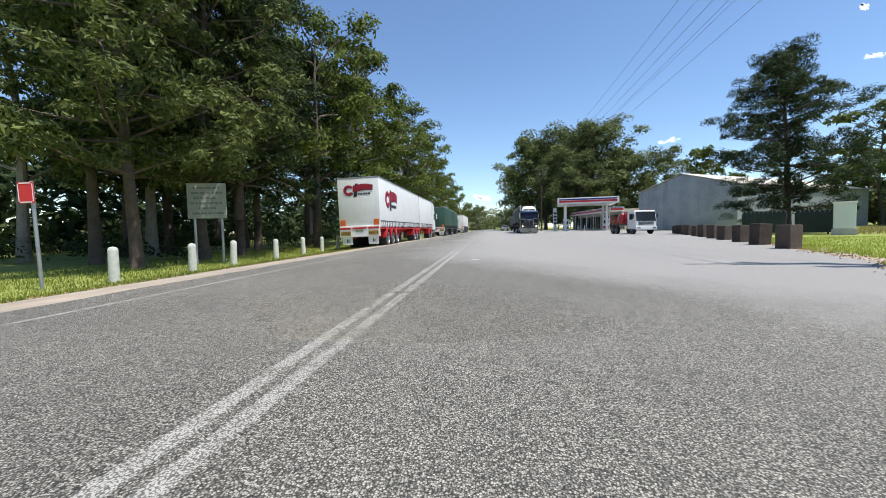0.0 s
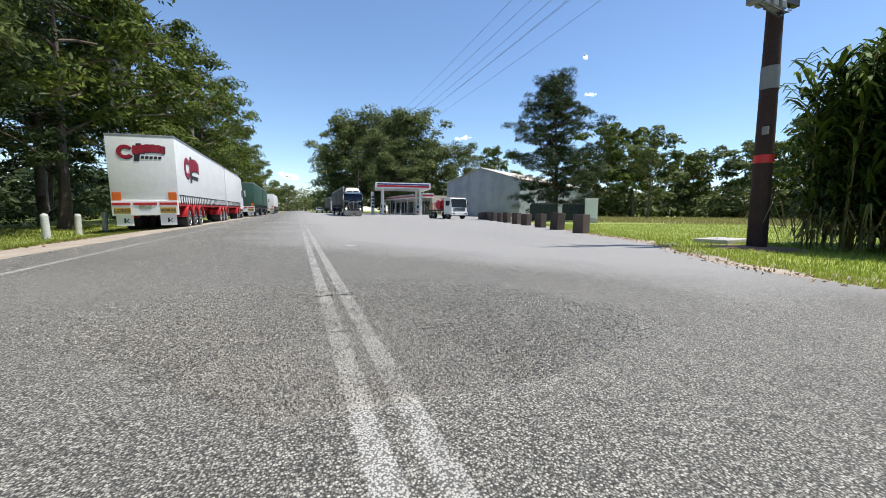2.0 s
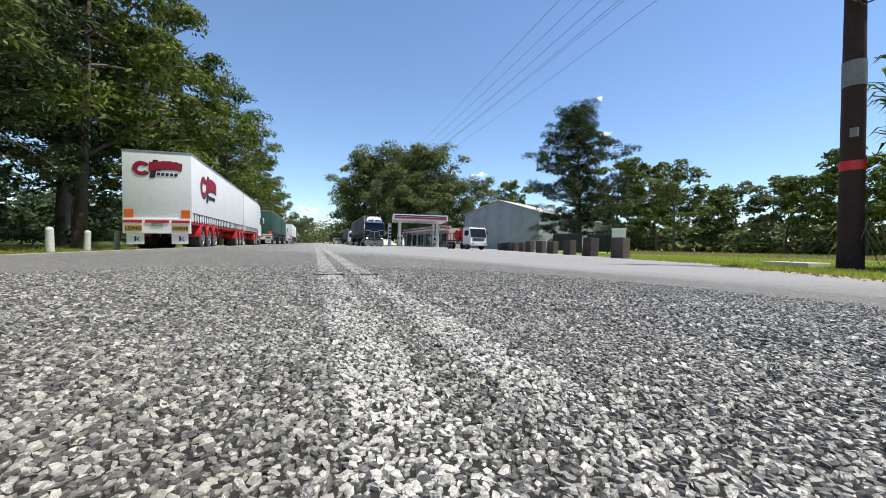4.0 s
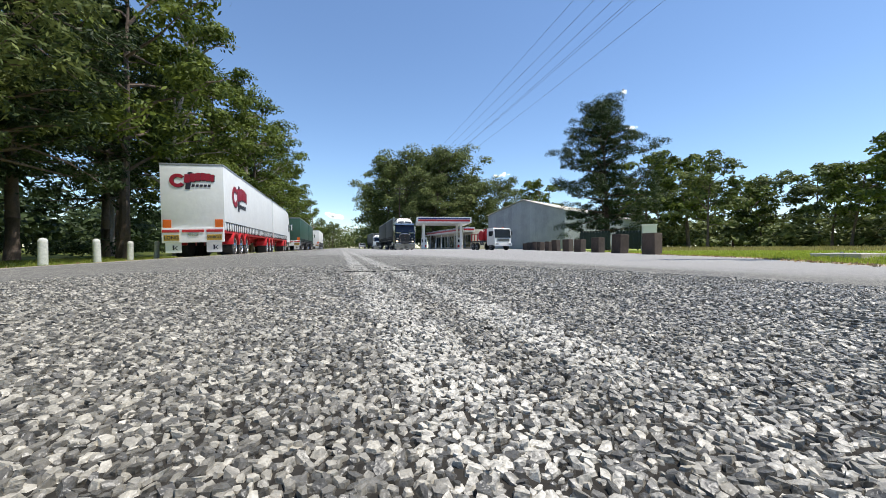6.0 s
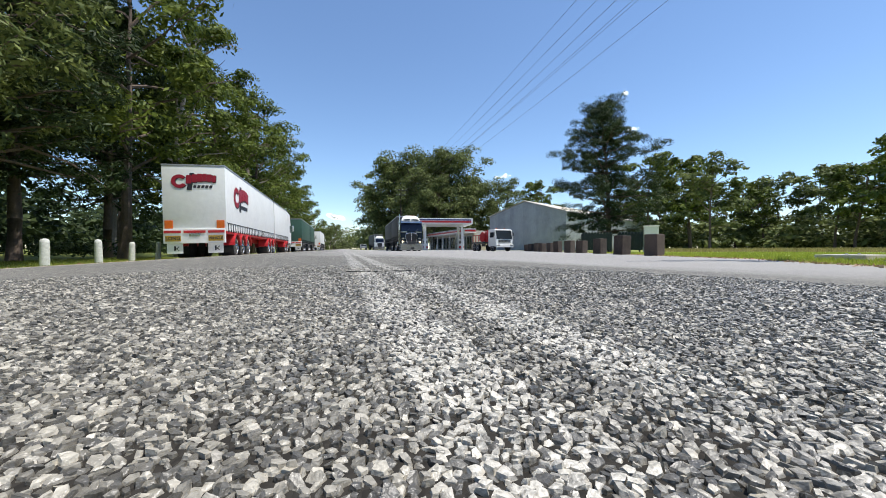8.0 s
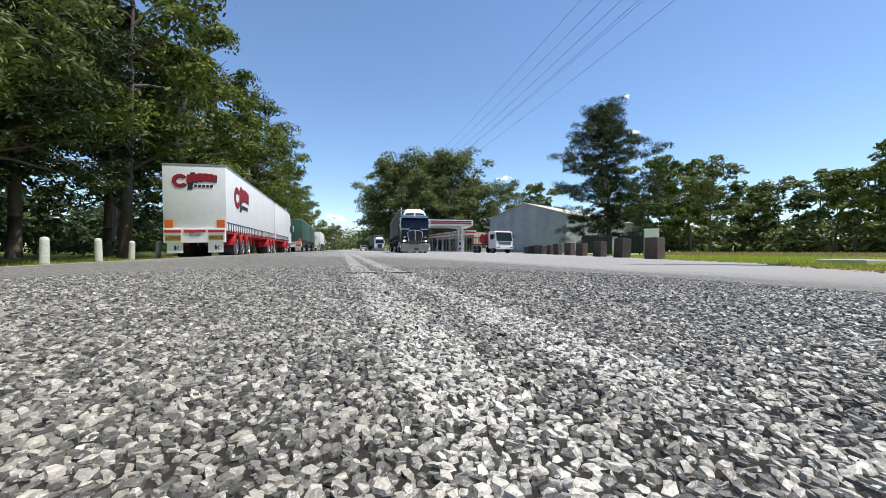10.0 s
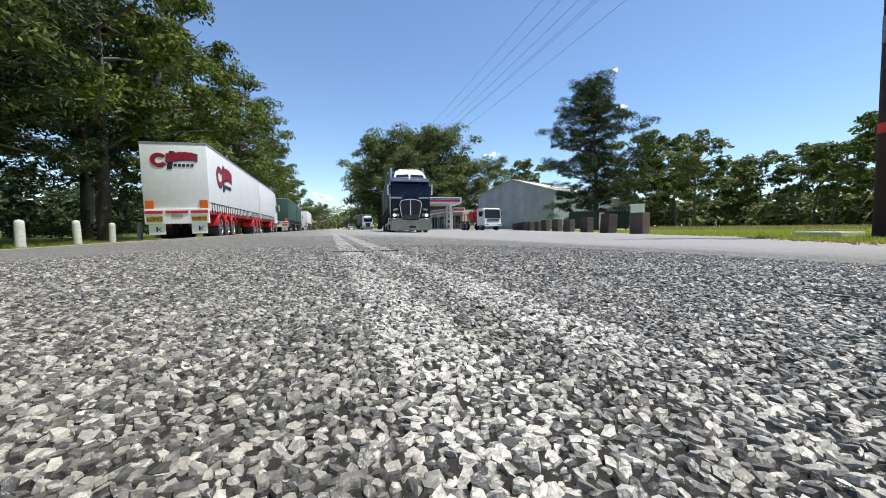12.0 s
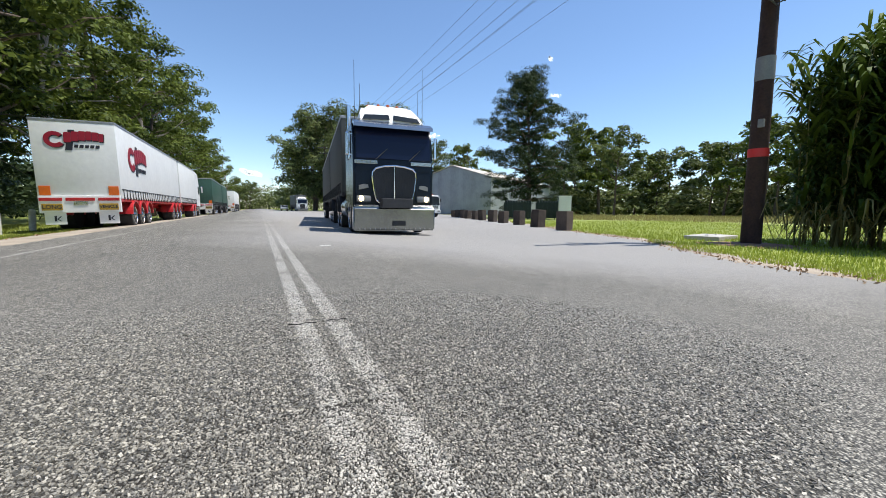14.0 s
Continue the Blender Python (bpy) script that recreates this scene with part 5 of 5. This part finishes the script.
random.seed(31)
F1 = gum_tree("field_tree", pose(60, 48, gz(60, 48)), 14.5, 6.0, M_GUMGREY, M_BARK, 13, 38, 0.78, 0.3, "rounded gum of the far tree line, also added unseen behind the camera", "trees across the field")
random.seed(32)
F2 = gum_tree("field_tree", pose(72, 30, gz(72, 30)), 15.5, 5.5, M_EUC, M_BARK, 13, 38, 0.78, 0.34, "rounded gum of the far tree line, also added unseen behind the camera", "trees across the field")
rows1, rows2 = [], []
for i in range(34):
    az = radians(41 + 62 * i / 33 + random.uniform(-0.8, 0.8))
    d = (100 if i < 26 else 84) + random.uniform(-8, 24)
    (rows1 if i % 2 else rows2).append((d * math.sin(az), d * math.cos(az) - 1.5, random.uniform(0.82, 1.16) * (1.0 if i < 22 else 1.25), 53 * i))
spots(F1, rows1)
spots(F2, rows2 + [(52, 91, 1.2, 20), (69, 70, 1.4, 200), (74, 64, 1.3, 80)])
rows1 = [(-4 - 3 * i + 10 * math.sin(3 * i), 190 + 9 * i, 0.8 + 0.3 * math.sin(5 * i), 71 * i) for i in range(9)]
# unseen trees added behind the camera, so polished fronts mirror less bright sky
spots(F2, [(x, -62 - 9 * math.sin(0.7 * x), 1.3 + 0.2 * math.sin(x), 31 * x) for x in range(-48, 60, 18)])
spots(F1, rows1 + [(12 + 5 * i, 170 + 6 * math.sin(4 * i), 0.7, 33 * i) for i in range(6)])


def undergrowth():
    cs = []
    for _ in range(330):
        x, y = -11.5 - 26 * random.random() ** 0.7, random.uniform(-8, 80)
        s = random.uniform(0.5, 1.3)
        cs.append(clump((x, y, gz(x, y) + 0.4 * s), (s * 1.3, s * 1.3, s * 0.8), 130))
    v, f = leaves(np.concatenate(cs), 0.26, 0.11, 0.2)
    # the dark needle colour puts the shade below the trees into these leaves
    tagged(from_arrays("undergrowth", v, f, M_PINE), "leafy undergrowth below the roadside trees, coloured dark for their shade", "undergrowth", kind="stuff")
    # leaf mass of the roadside wood, coloured dark for the shade inside it
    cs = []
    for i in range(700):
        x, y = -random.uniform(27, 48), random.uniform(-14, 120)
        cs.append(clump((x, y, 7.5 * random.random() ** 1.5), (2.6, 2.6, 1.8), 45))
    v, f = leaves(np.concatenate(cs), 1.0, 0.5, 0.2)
    tagged(from_arrays("wood_depth", v, f, M_PINE), "leaf mass of the roadside wood, coloured dark for its inner shade", "woodland", kind="stuff")
    # distant edge of woodland closing the view
    cs = []
    for i in range(420):
        az = radians(30 + 85 * random.random())
        d = random.uniform(122, 150)
        cs.append(clump((d * math.sin(az), d * math.cos(az), 8 * random.random() ** 1.5), (4, 4, 2.4), 60))
    for i in range(800):
        az = radians(34 + 80 * random.random())
        d = random.uniform(100, 124)
        cs.append(clump((d * math.sin(az), d * math.cos(az), 5.4 * random.random()), (3.5, 3.5, 1.5), 45))
    for i in range(340):
        x, y = random.uniform(-46, 34), random.uniform(205, 250)
        cs.append(clump((x, y, 11 * random.random() ** 1.3), (4, 4, 2.6), 55))
    # unseen woodland added behind the camera to darken what the trucks reflect
    for i in range(120):
        x, y = random.uniform(-60, 70), random.uniform(-90, -72)
        cs.append(clump((x, y, 9 * random.random()), (4, 4, 3), 50))
    for i in range(80):
        x, y = random.uniform(6, 80), random.uniform(150, 175)
        cs.append(clump((x, y, random.uniform(1, 6)), (3, 3, 2.4), 60))
    v, f = leaves(np.concatenate(cs), 1.15, 0.62, 0.2)
    tagged(from_arrays("far_woodland", v, f, M_GUMGREY), "dense green woodland edge in the distance, added unseen behind the camera too", "woodland", kind="stuff")


undergrowth()


def blade_strip(vs, fs, pts, ws, dx, dy):
    """A flat bent blade along four points."""
    base = len(vs)
    for p, ww in zip(pts, ws):
        vs.append((p[0] - dy * ww, p[1] + dx * ww, p[2]))
        vs.append((p[0] + dy * ww, p[1] - dx * ww, p[2]))
    for q in range(len(pts) - 1):
        fs.append((base + 2 * q, base + 2 * q + 1, base + 2 * q + 3, base + 2 * q + 2))


def cane_clump():
    """Tall cane grass: upright stems with broad drooping blades, dry ones round the foot."""
    e = root("cane_clump", pose(13.6, 2.75, gz(11, 2)) @ Matrix.Diagonal((1.22, 1.22, 1.22, 1)), "tall dense clump of green cane grass beside the pole", "cane grass")
    b = bmesh.new()
    vs, fs, dv, df = [], [], [], []
    for i in range(700):
        x, y = random.uniform(-1.4, 2.7), random.uniform(-3.4, 0.0)
        h = random.uniform(2.9, 4.1) + 0.5 * max(0, x)
        lx, ly = random.gauss(0, 0.16), random.gauss(0, 0.16)
        if i % 3 == 0:
            path_tube(b, [(x, y, -0.1), (x + lx * 0.3, y + ly * 0.3, h * 0.5), (x + lx, y + ly, h)], [0.018, 0.014, 0.006], 5)
        for k in range(24):
            z = h * (0.05 + 0.95 * random.random() ** 0.62)
            q = z / h
            px, py = x + lx * q * q, y + ly * q * q
            az = random.uniform(0, 2 * math.pi)
            ln = random.uniform(0.25, 0.62)
            dx, dy = math.cos(az), math.sin(az)
            w = random.uniform(0.026, 0.046)
            up = random.uniform(0.3, 1.2)
            pts = [(px, py, z), (px + dx * ln * 0.4, py + dy * ln * 0.4, z + ln * up * 0.6), (px + dx * ln * 0.75, py + dy * ln * 0.75, z + ln * (up * 0.75)), (px + dx * ln, py + dy * ln, z + ln * (up * 0.7 - 0.25))]
            blade_strip(vs, fs, pts, [w * 0.6, w, w * 0.75, 0.003], dx, dy)
    for i in range(420):
        x, y = random.uniform(-1.65, -1.0) if i % 2 else random.uniform(-1.0, 2.4), random.uniform(-3.3, 0.15) if i % 2 else random.uniform(-3.7, -3.2)
        az, ln, z = random.uniform(0, 2 * math.pi), random.uniform(0.5, 1.1), random.uniform(0, 0.5)
        dx, dy = math.cos(az), math.sin(az)
        pts = [(x, y, z), (x + dx * ln * 0.25, y + dy * ln * 0.25, z + ln * 0.55), (x + dx * ln * 0.6, y + dy * ln * 0.6, z + ln * 0.5), (x + dx * ln * 0.85, y + dy * ln * 0.85, z + ln * 0.1)]
        blade_strip(dv, df, pts, [0.01, 0.016, 0.012, 0.002], dx, dy)
    part("cane", b, M_DRYBLADE, e, "dry pale canes")["kind"] = "stuff"
    from_arrays("foliage", np.array(vs), np.array(fs), M_CANE, e, "broad drooping green blades")["kind"] = "stuff"
    from_arrays("dry_foliage", np.array(dv), np.array(df), M_DRYBLADE, e, "dry pale blades arching at the foot")["kind"] = "stuff"


cane_clump()


def blades(name, area, n, hmin, hmax, material, label, clump=None):
    """Grass blades as thin bent triangles over an area given by a sampler."""
    pts = []
    while len(pts) < n:
        x, y = area()
        pts.append((x, y, gz(x, y) - 0.02))
    c = np.array(pts)
    h = rng.uniform(hmin, hmax, n)
    az = rng.uniform(0, 2 * np.pi, n)
    lean = rng.uniform(0.1, 0.6, n) * h
    w = 0.006 + 0.05 * h
    dx, dy = np.cos(az), np.sin(az)
    v = np.stack([c + np.stack([-dy * w, dx * w, 0 * h], 1), c + np.stack([dy * w, -dx * w, 0 * h], 1),
                  c + np.stack([dx * lean, dy * lean, h], 1)], axis=1).reshape(-1, 3)
    f = np.arange(3 * n).reshape(-1, 3)
    tagged(from_arrays(name, v, f, material), label, "grass", kind="stuff")


def right_verge():
    y = random.uniform(0, 1) ** 1.7 * 22 - 1.5
    x = right_edge(y) + 0.38 + 0.22 * math.sin(1.3 * y) + 0.13 * math.sin(3.7 * y + 1) + random.gauss(0, 0.06) + random.uniform(0, 1) ** 1.6 * 20
    return (x, y) if math.hypot(x - 11, (y - 3.0) * 1.1) > 1.0 else (x + 1.6, y + 0.4)


def left_verge():
    return -6.75 - random.uniform(0, 1) ** 1.5 * 8, random.uniform(0, 1) ** 1.3 * 30 - 3


def far_field():
    az, d = radians(random.uniform(36, 88)), random.uniform(38, 90)
    return d * math.sin(az) + 3, d * math.cos(az) * 0.8


blades("verge_grass", right_verge, 60000, 0.03, 0.11, M_BLADE, "short bright green grass on the verge")
blades("roadside_grass", left_verge, 50000, 0.03, 0.13, M_SHADEBLADE, "patchy green grass round the white posts, coloured darker for tree shade")
blades("field_grass", far_field, 26000, 0.1, 0.45, M_DRYBLADE, "longer dry grass across the field")


def litter():
    pts = []
    for _ in range(1500):
        if random.random() < 0.5:
            y = random.uniform(-1, 14)
            x = right_edge(y) + random.gauss(0.1, 0.16)
        else:
            y = random.uniform(-2, 18)
            x = -6.9 + random.gauss(0, 0.4)
        pts.append((x, y, gz(x, y) + 0.012))
    v, f = leaves(np.array(pts), 0.07, 0.03)
    tagged(from_arrays("leaf_litter", v, f, M_LITTER), "dry brown fallen leaves along the edges of the seal", "leaf litter", kind="stuff")


litter()


def bare_patch():
    """Trodden red soil round the foot of the near pole."""
    b = bmesh.new()
    ring = []
    for i in range(28):
        a = 2 * math.pi * i / 28
        r = 1.15 + 0.14 * math.sin(3 * a + 1) + 0.08 * math.sin(7 * a)
        x, y = 11.0 + r * math.cos(a), 3.0 + 0.9 * r * math.sin(a)
        ring.append(b.verts.new((x, y, gz(x, y) - 0.008)))
    mid = b.verts.new((11.0, 3.0, gz(11, 3) + 0.03))
    for i in range(28):
        b.faces.new((ring[i], ring[(i + 1) % 28], mid))
    tagged(part("bare_soil", b, M_DUST, smooth=True), "trodden reddish soil round the foot of the pole", "soil", kind="structure")


bare_patch()


def drain_slab():
    """A flat concrete cover sunk in the grass near the pole."""
    e = root("drain_cover", pose(12.2, 4.6, gz(12, 4.6), 0, 0, 12), "flat pale concrete drain cover sunk in the grass", "drain cover")
    b = bmesh.new()
    box(b, (0, 0, 0.04), (1.7, 0.9, 0.14), 0.02)
    part("slab", b, M_CONC, e)
    for x in (-0.4, 0.4):
        b = bmesh.new()
        path_tube(b, [(x - 0.07, 0, 0.1), (x - 0.06, 0, 0.135), (x + 0.06, 0, 0.135), (x + 0.07, 0, 0.1)], [0.012] * 4, 6)
        part("lifting_eye", b, M_GALV, e, "steel lifting eye")


drain_slab()


def clouds():
    for x, y, z, w, h in ((352, 792, 165, 34, 9), (452, 519, 258, 13, 10), (-20, 900, 75, 60, 14), (5, 900, 40, 50, 10), (500, 560, 215, 26, 6)):
        b = bmesh.new()
        for i in range(26):
            r = random.uniform(0.12, 0.36)
            s0 = len(b.verts)
            bmesh.ops.create_icosphere(b, subdivisions=2, radius=r, matrix=Matrix.Translation((random.gauss(0, 0.42), random.gauss(0, 0.2), random.gauss(0, 0.16))))
        for v in b.verts:
            v.co += 0.2 * Vector((noise.noise(v.co * 3), noise.noise(v.co * 3 + Vector((5, 0, 0))), noise.noise(v.co * 3 + Vector((0, 5, 0)))))
            v.co = Vector((v.co.x * w / 2, v.co.y * w / 3, v.co.z * h))
        ob = part("cloud", b, M_CLOUD, m=pose(x, y, z, 0, random.uniform(-20, 20), 0), smooth=True)
        tagged(ob, "small white cloud in a blue sky", "cloud", "", "structure")


clouds()


# ---- chip stones in front of the low camera ----
def chip_bed(name, sp, radius, k, near, far, label):
    """Crushed stone chips pressed into the binder, tightly packed, between two distances from the middle of the bed."""
    gx, gy = np.meshgrid(np.arange(-2.4, 2.6, sp), np.arange(-1.9, 1.0, sp))
    x = (gx + rng.uniform(-0.4, 0.4, gx.shape) * sp).ravel()
    y = (gy + rng.uniform(-0.4, 0.4, gx.shape) * sp).ravel()
    d = np.hypot(x + 0.07, y + 1.7)
    side = np.abs(np.arctan2(x + 0.07, y + 2.2) - 0.26)
    p = np.clip((far[1] - d) / (far[1] - far[0]), 0, 1) * np.clip((1.02 - side) * 6, 0, 1) * (d >= near)
    keep = rng.uniform(0, 1, len(x)) < p
    x, y = x[keep], y[keep]
    n = len(x)
    r = radius * rng.uniform(0.7, 1.3, n)
    a = np.arange(k) * 2 * np.pi / k + rng.uniform(0, 6.28, n)[:, None] + rng.uniform(-0.4, 0.4, (n, k))
    asp = rng.uniform(0.55, 1.0, n)[:, None]
    turn = rng.uniform(0, 6.28, n)[:, None]
    rad = r[:, None] * rng.uniform(0.78, 1.22, (n, k))
    px, py = rad * np.cos(a), rad * np.sin(a) * asp
    qx, qy = px * np.cos(turn) - py * np.sin(turn), px * np.sin(turn) + py * np.cos(turn)
    tilt = rng.normal(0, 0.24, (n, 2))
    top = 0.0006 + r * rng.uniform(0.05, 0.45, n)
    shrink = rng.uniform(0.55, 0.85, (n, 1))
    ox, oy = 0.15 * r[:, None] * rng.normal(size=(n, 1)), 0.15 * r[:, None] * rng.normal(size=(n, 1))
    tx, ty = qx * shrink + ox, qy * shrink + oy
    tz = top[:, None] + tx * tilt[:, :1] + ty * tilt[:, 1:]
    ground = (-0.19 * sstep(0.2, 5.6, -x) - 0.14 * sstep(0.3, 4.5, x))[:, None]
    low = np.stack([x[:, None] + qx, y[:, None] + qy, ground - 0.0016 + 0 * qx], 2)
    high = np.stack([x[:, None] + tx, y[:, None] + ty, ground + tz], 2)
    crown = np.stack([x + ox[:, 0] * 1.4, y + oy[:, 0] * 1.4, ground[:, 0] + top + r * rng.uniform(-0.02, 0.16, n)], 1)[:, None, :]
    verts = np.concatenate([low, high, crown], 1).reshape(-1, 3)
    base = (np.arange(n) * (2 * k + 1))[:, None]
    sides = np.concatenate([np.concatenate([base + i, base + (i + 1) % k, base + k + (i + 1) % k, base + k + i], 1) for i in range(k)])
    if k == 4:
        tops = np.concatenate([np.concatenate([base + 4, base + 5, base + 6], 1), np.concatenate([base + 4, base + 6, base + 7], 1)])
    else:
        tops = np.concatenate([np.concatenate([base + k + i, base + k + (i + 1) % k, base + 2 * k], 1) for i in range(k)])
    me = bpy.data.meshes.new(name)
    loops = np.concatenate([sides.ravel(), tops.ravel()]).astype(np.int32)
    starts = np.concatenate([np.arange(len(sides)) * 4, len(sides) * 4 + np.arange(len(tops)) * 3]).astype(np.int32)
    me.vertices.add(len(verts))
    me.vertices.foreach_set("co", verts.astype(np.float32).ravel())
    me.loops.add(len(loops))
    me.loops.foreach_set("vertex_index", loops)
    me.polygons.add(len(starts))
    me.polygons.foreach_set("loop_start", starts)
    me.update(calc_edges=True)
    me.shade_flat()
    me.materials.append(M_STONE)
    tagged(new(name, me), label, "stone chips", kind="stuff")


chip_bed("stone_chips", 0.0062, 0.0049, 5, 0.0, (0.7, 0.8), "grey and dark stone chips bedded in the road seal")
chip_bed("stone_chips", 0.0082, 0.0062, 4, 0.75, (1.1, 2.6), "smaller-looking stone chips further along the road seal")


def road_marks():
    """A short transverse crack across the centre lines and a stray dab of paint."""
    for x0, x1 in ((-0.1, 0.045), (0.1, 0.21)):
        b = bmesh.new()
        n = 9
        pts = [(x0 + (x1 - x0) * i / n, 0.012 * math.sin(5.1 * i + 40 * x0)) for i in range(n + 1)]
        up = [(px, py + 0.005 + 0.004 * math.sin(3.3 * i)) for i, (px, py) in enumerate(pts)]
        prism(b, pts + up[::-1], 0.002, 0.006, "XY")
        tagged(part("road_crack", b, M_BLACK), "short dark crack across the worn centre line", "crack", kind="structure")
    b = bmesh.new()
    prism(b, [(0.7, 4.53), (0.87, 4.52), (0.88, 4.6), (0.8, 4.63), (0.71, 4.6)], 0.0 + gz(0.8, 4.5), 0.008 + gz(0.8, 4.5), "XY")
    tagged(part("paint_dab", b, M_POSTWHITE), "stray dab of white paint on the seal", "paint mark", kind="structure")


road_marks()


# ---- what moves ----
def motions():
    rows = ((0, 7.0, 51.6, 1), (1, 7.05, 51.2, 1), (2, 7.2, 50.5, 1), (3, 7.3, 49.5, 1), (4, 7.4, 48.2, 1), (5, 7.55, 46.5, 1), (6, 7.6, 44.6, 1), (6.5, 7.6, 43.4, 1.2),
            (7, 7.55, 42.1, 1.5), (7.5, 7.45, 40.7, 2), (8, 7.25, 39.1, 2.5), (9, 6.75, 35.4, 3.5), (10, 6.1, 31.0, 4.7), (10.5, 5.72, 28.6, 5.2), (11, 5.35, 26.1, 5.7), (11.5, 5.0, 23.6, 6.2),
            (12, 4.65, 21.0, 6.6), (12.5, 4.2, 18.1, 7), (13, 3.85, 15.1, 7.2), (13.5, 3.55, 12.0, 7.2), (14, 3.42, 8.9, 6.5))
    walk(TRUCK, [(t, pose(x - 0.03, y - 0.3, gz(x, y), 0, 0, -rz)) for t, x, y, rz in rows])
    # wheels roll by the way travelled
    ts = [0.1 * i for i in range(141)]
    ys = np.interp(ts, [r[0] for r in rows], [r[2] for r in rows])
    for w in [o for o in TRUCK.children if o.name.startswith("wheel")]:
        at, flip = w.matrix_basis.translation.copy(), w.matrix_basis.to_3x3()[0][0] < 0
        walk(w, [(t, Matrix.Translation(at) @ Matrix.Rotation((51.6 - y) / 0.52, 4, "X") @ Matrix.Rotation(math.pi if flip else 0, 4, "Z")) for t, y in zip(ts, ys)])


motions()
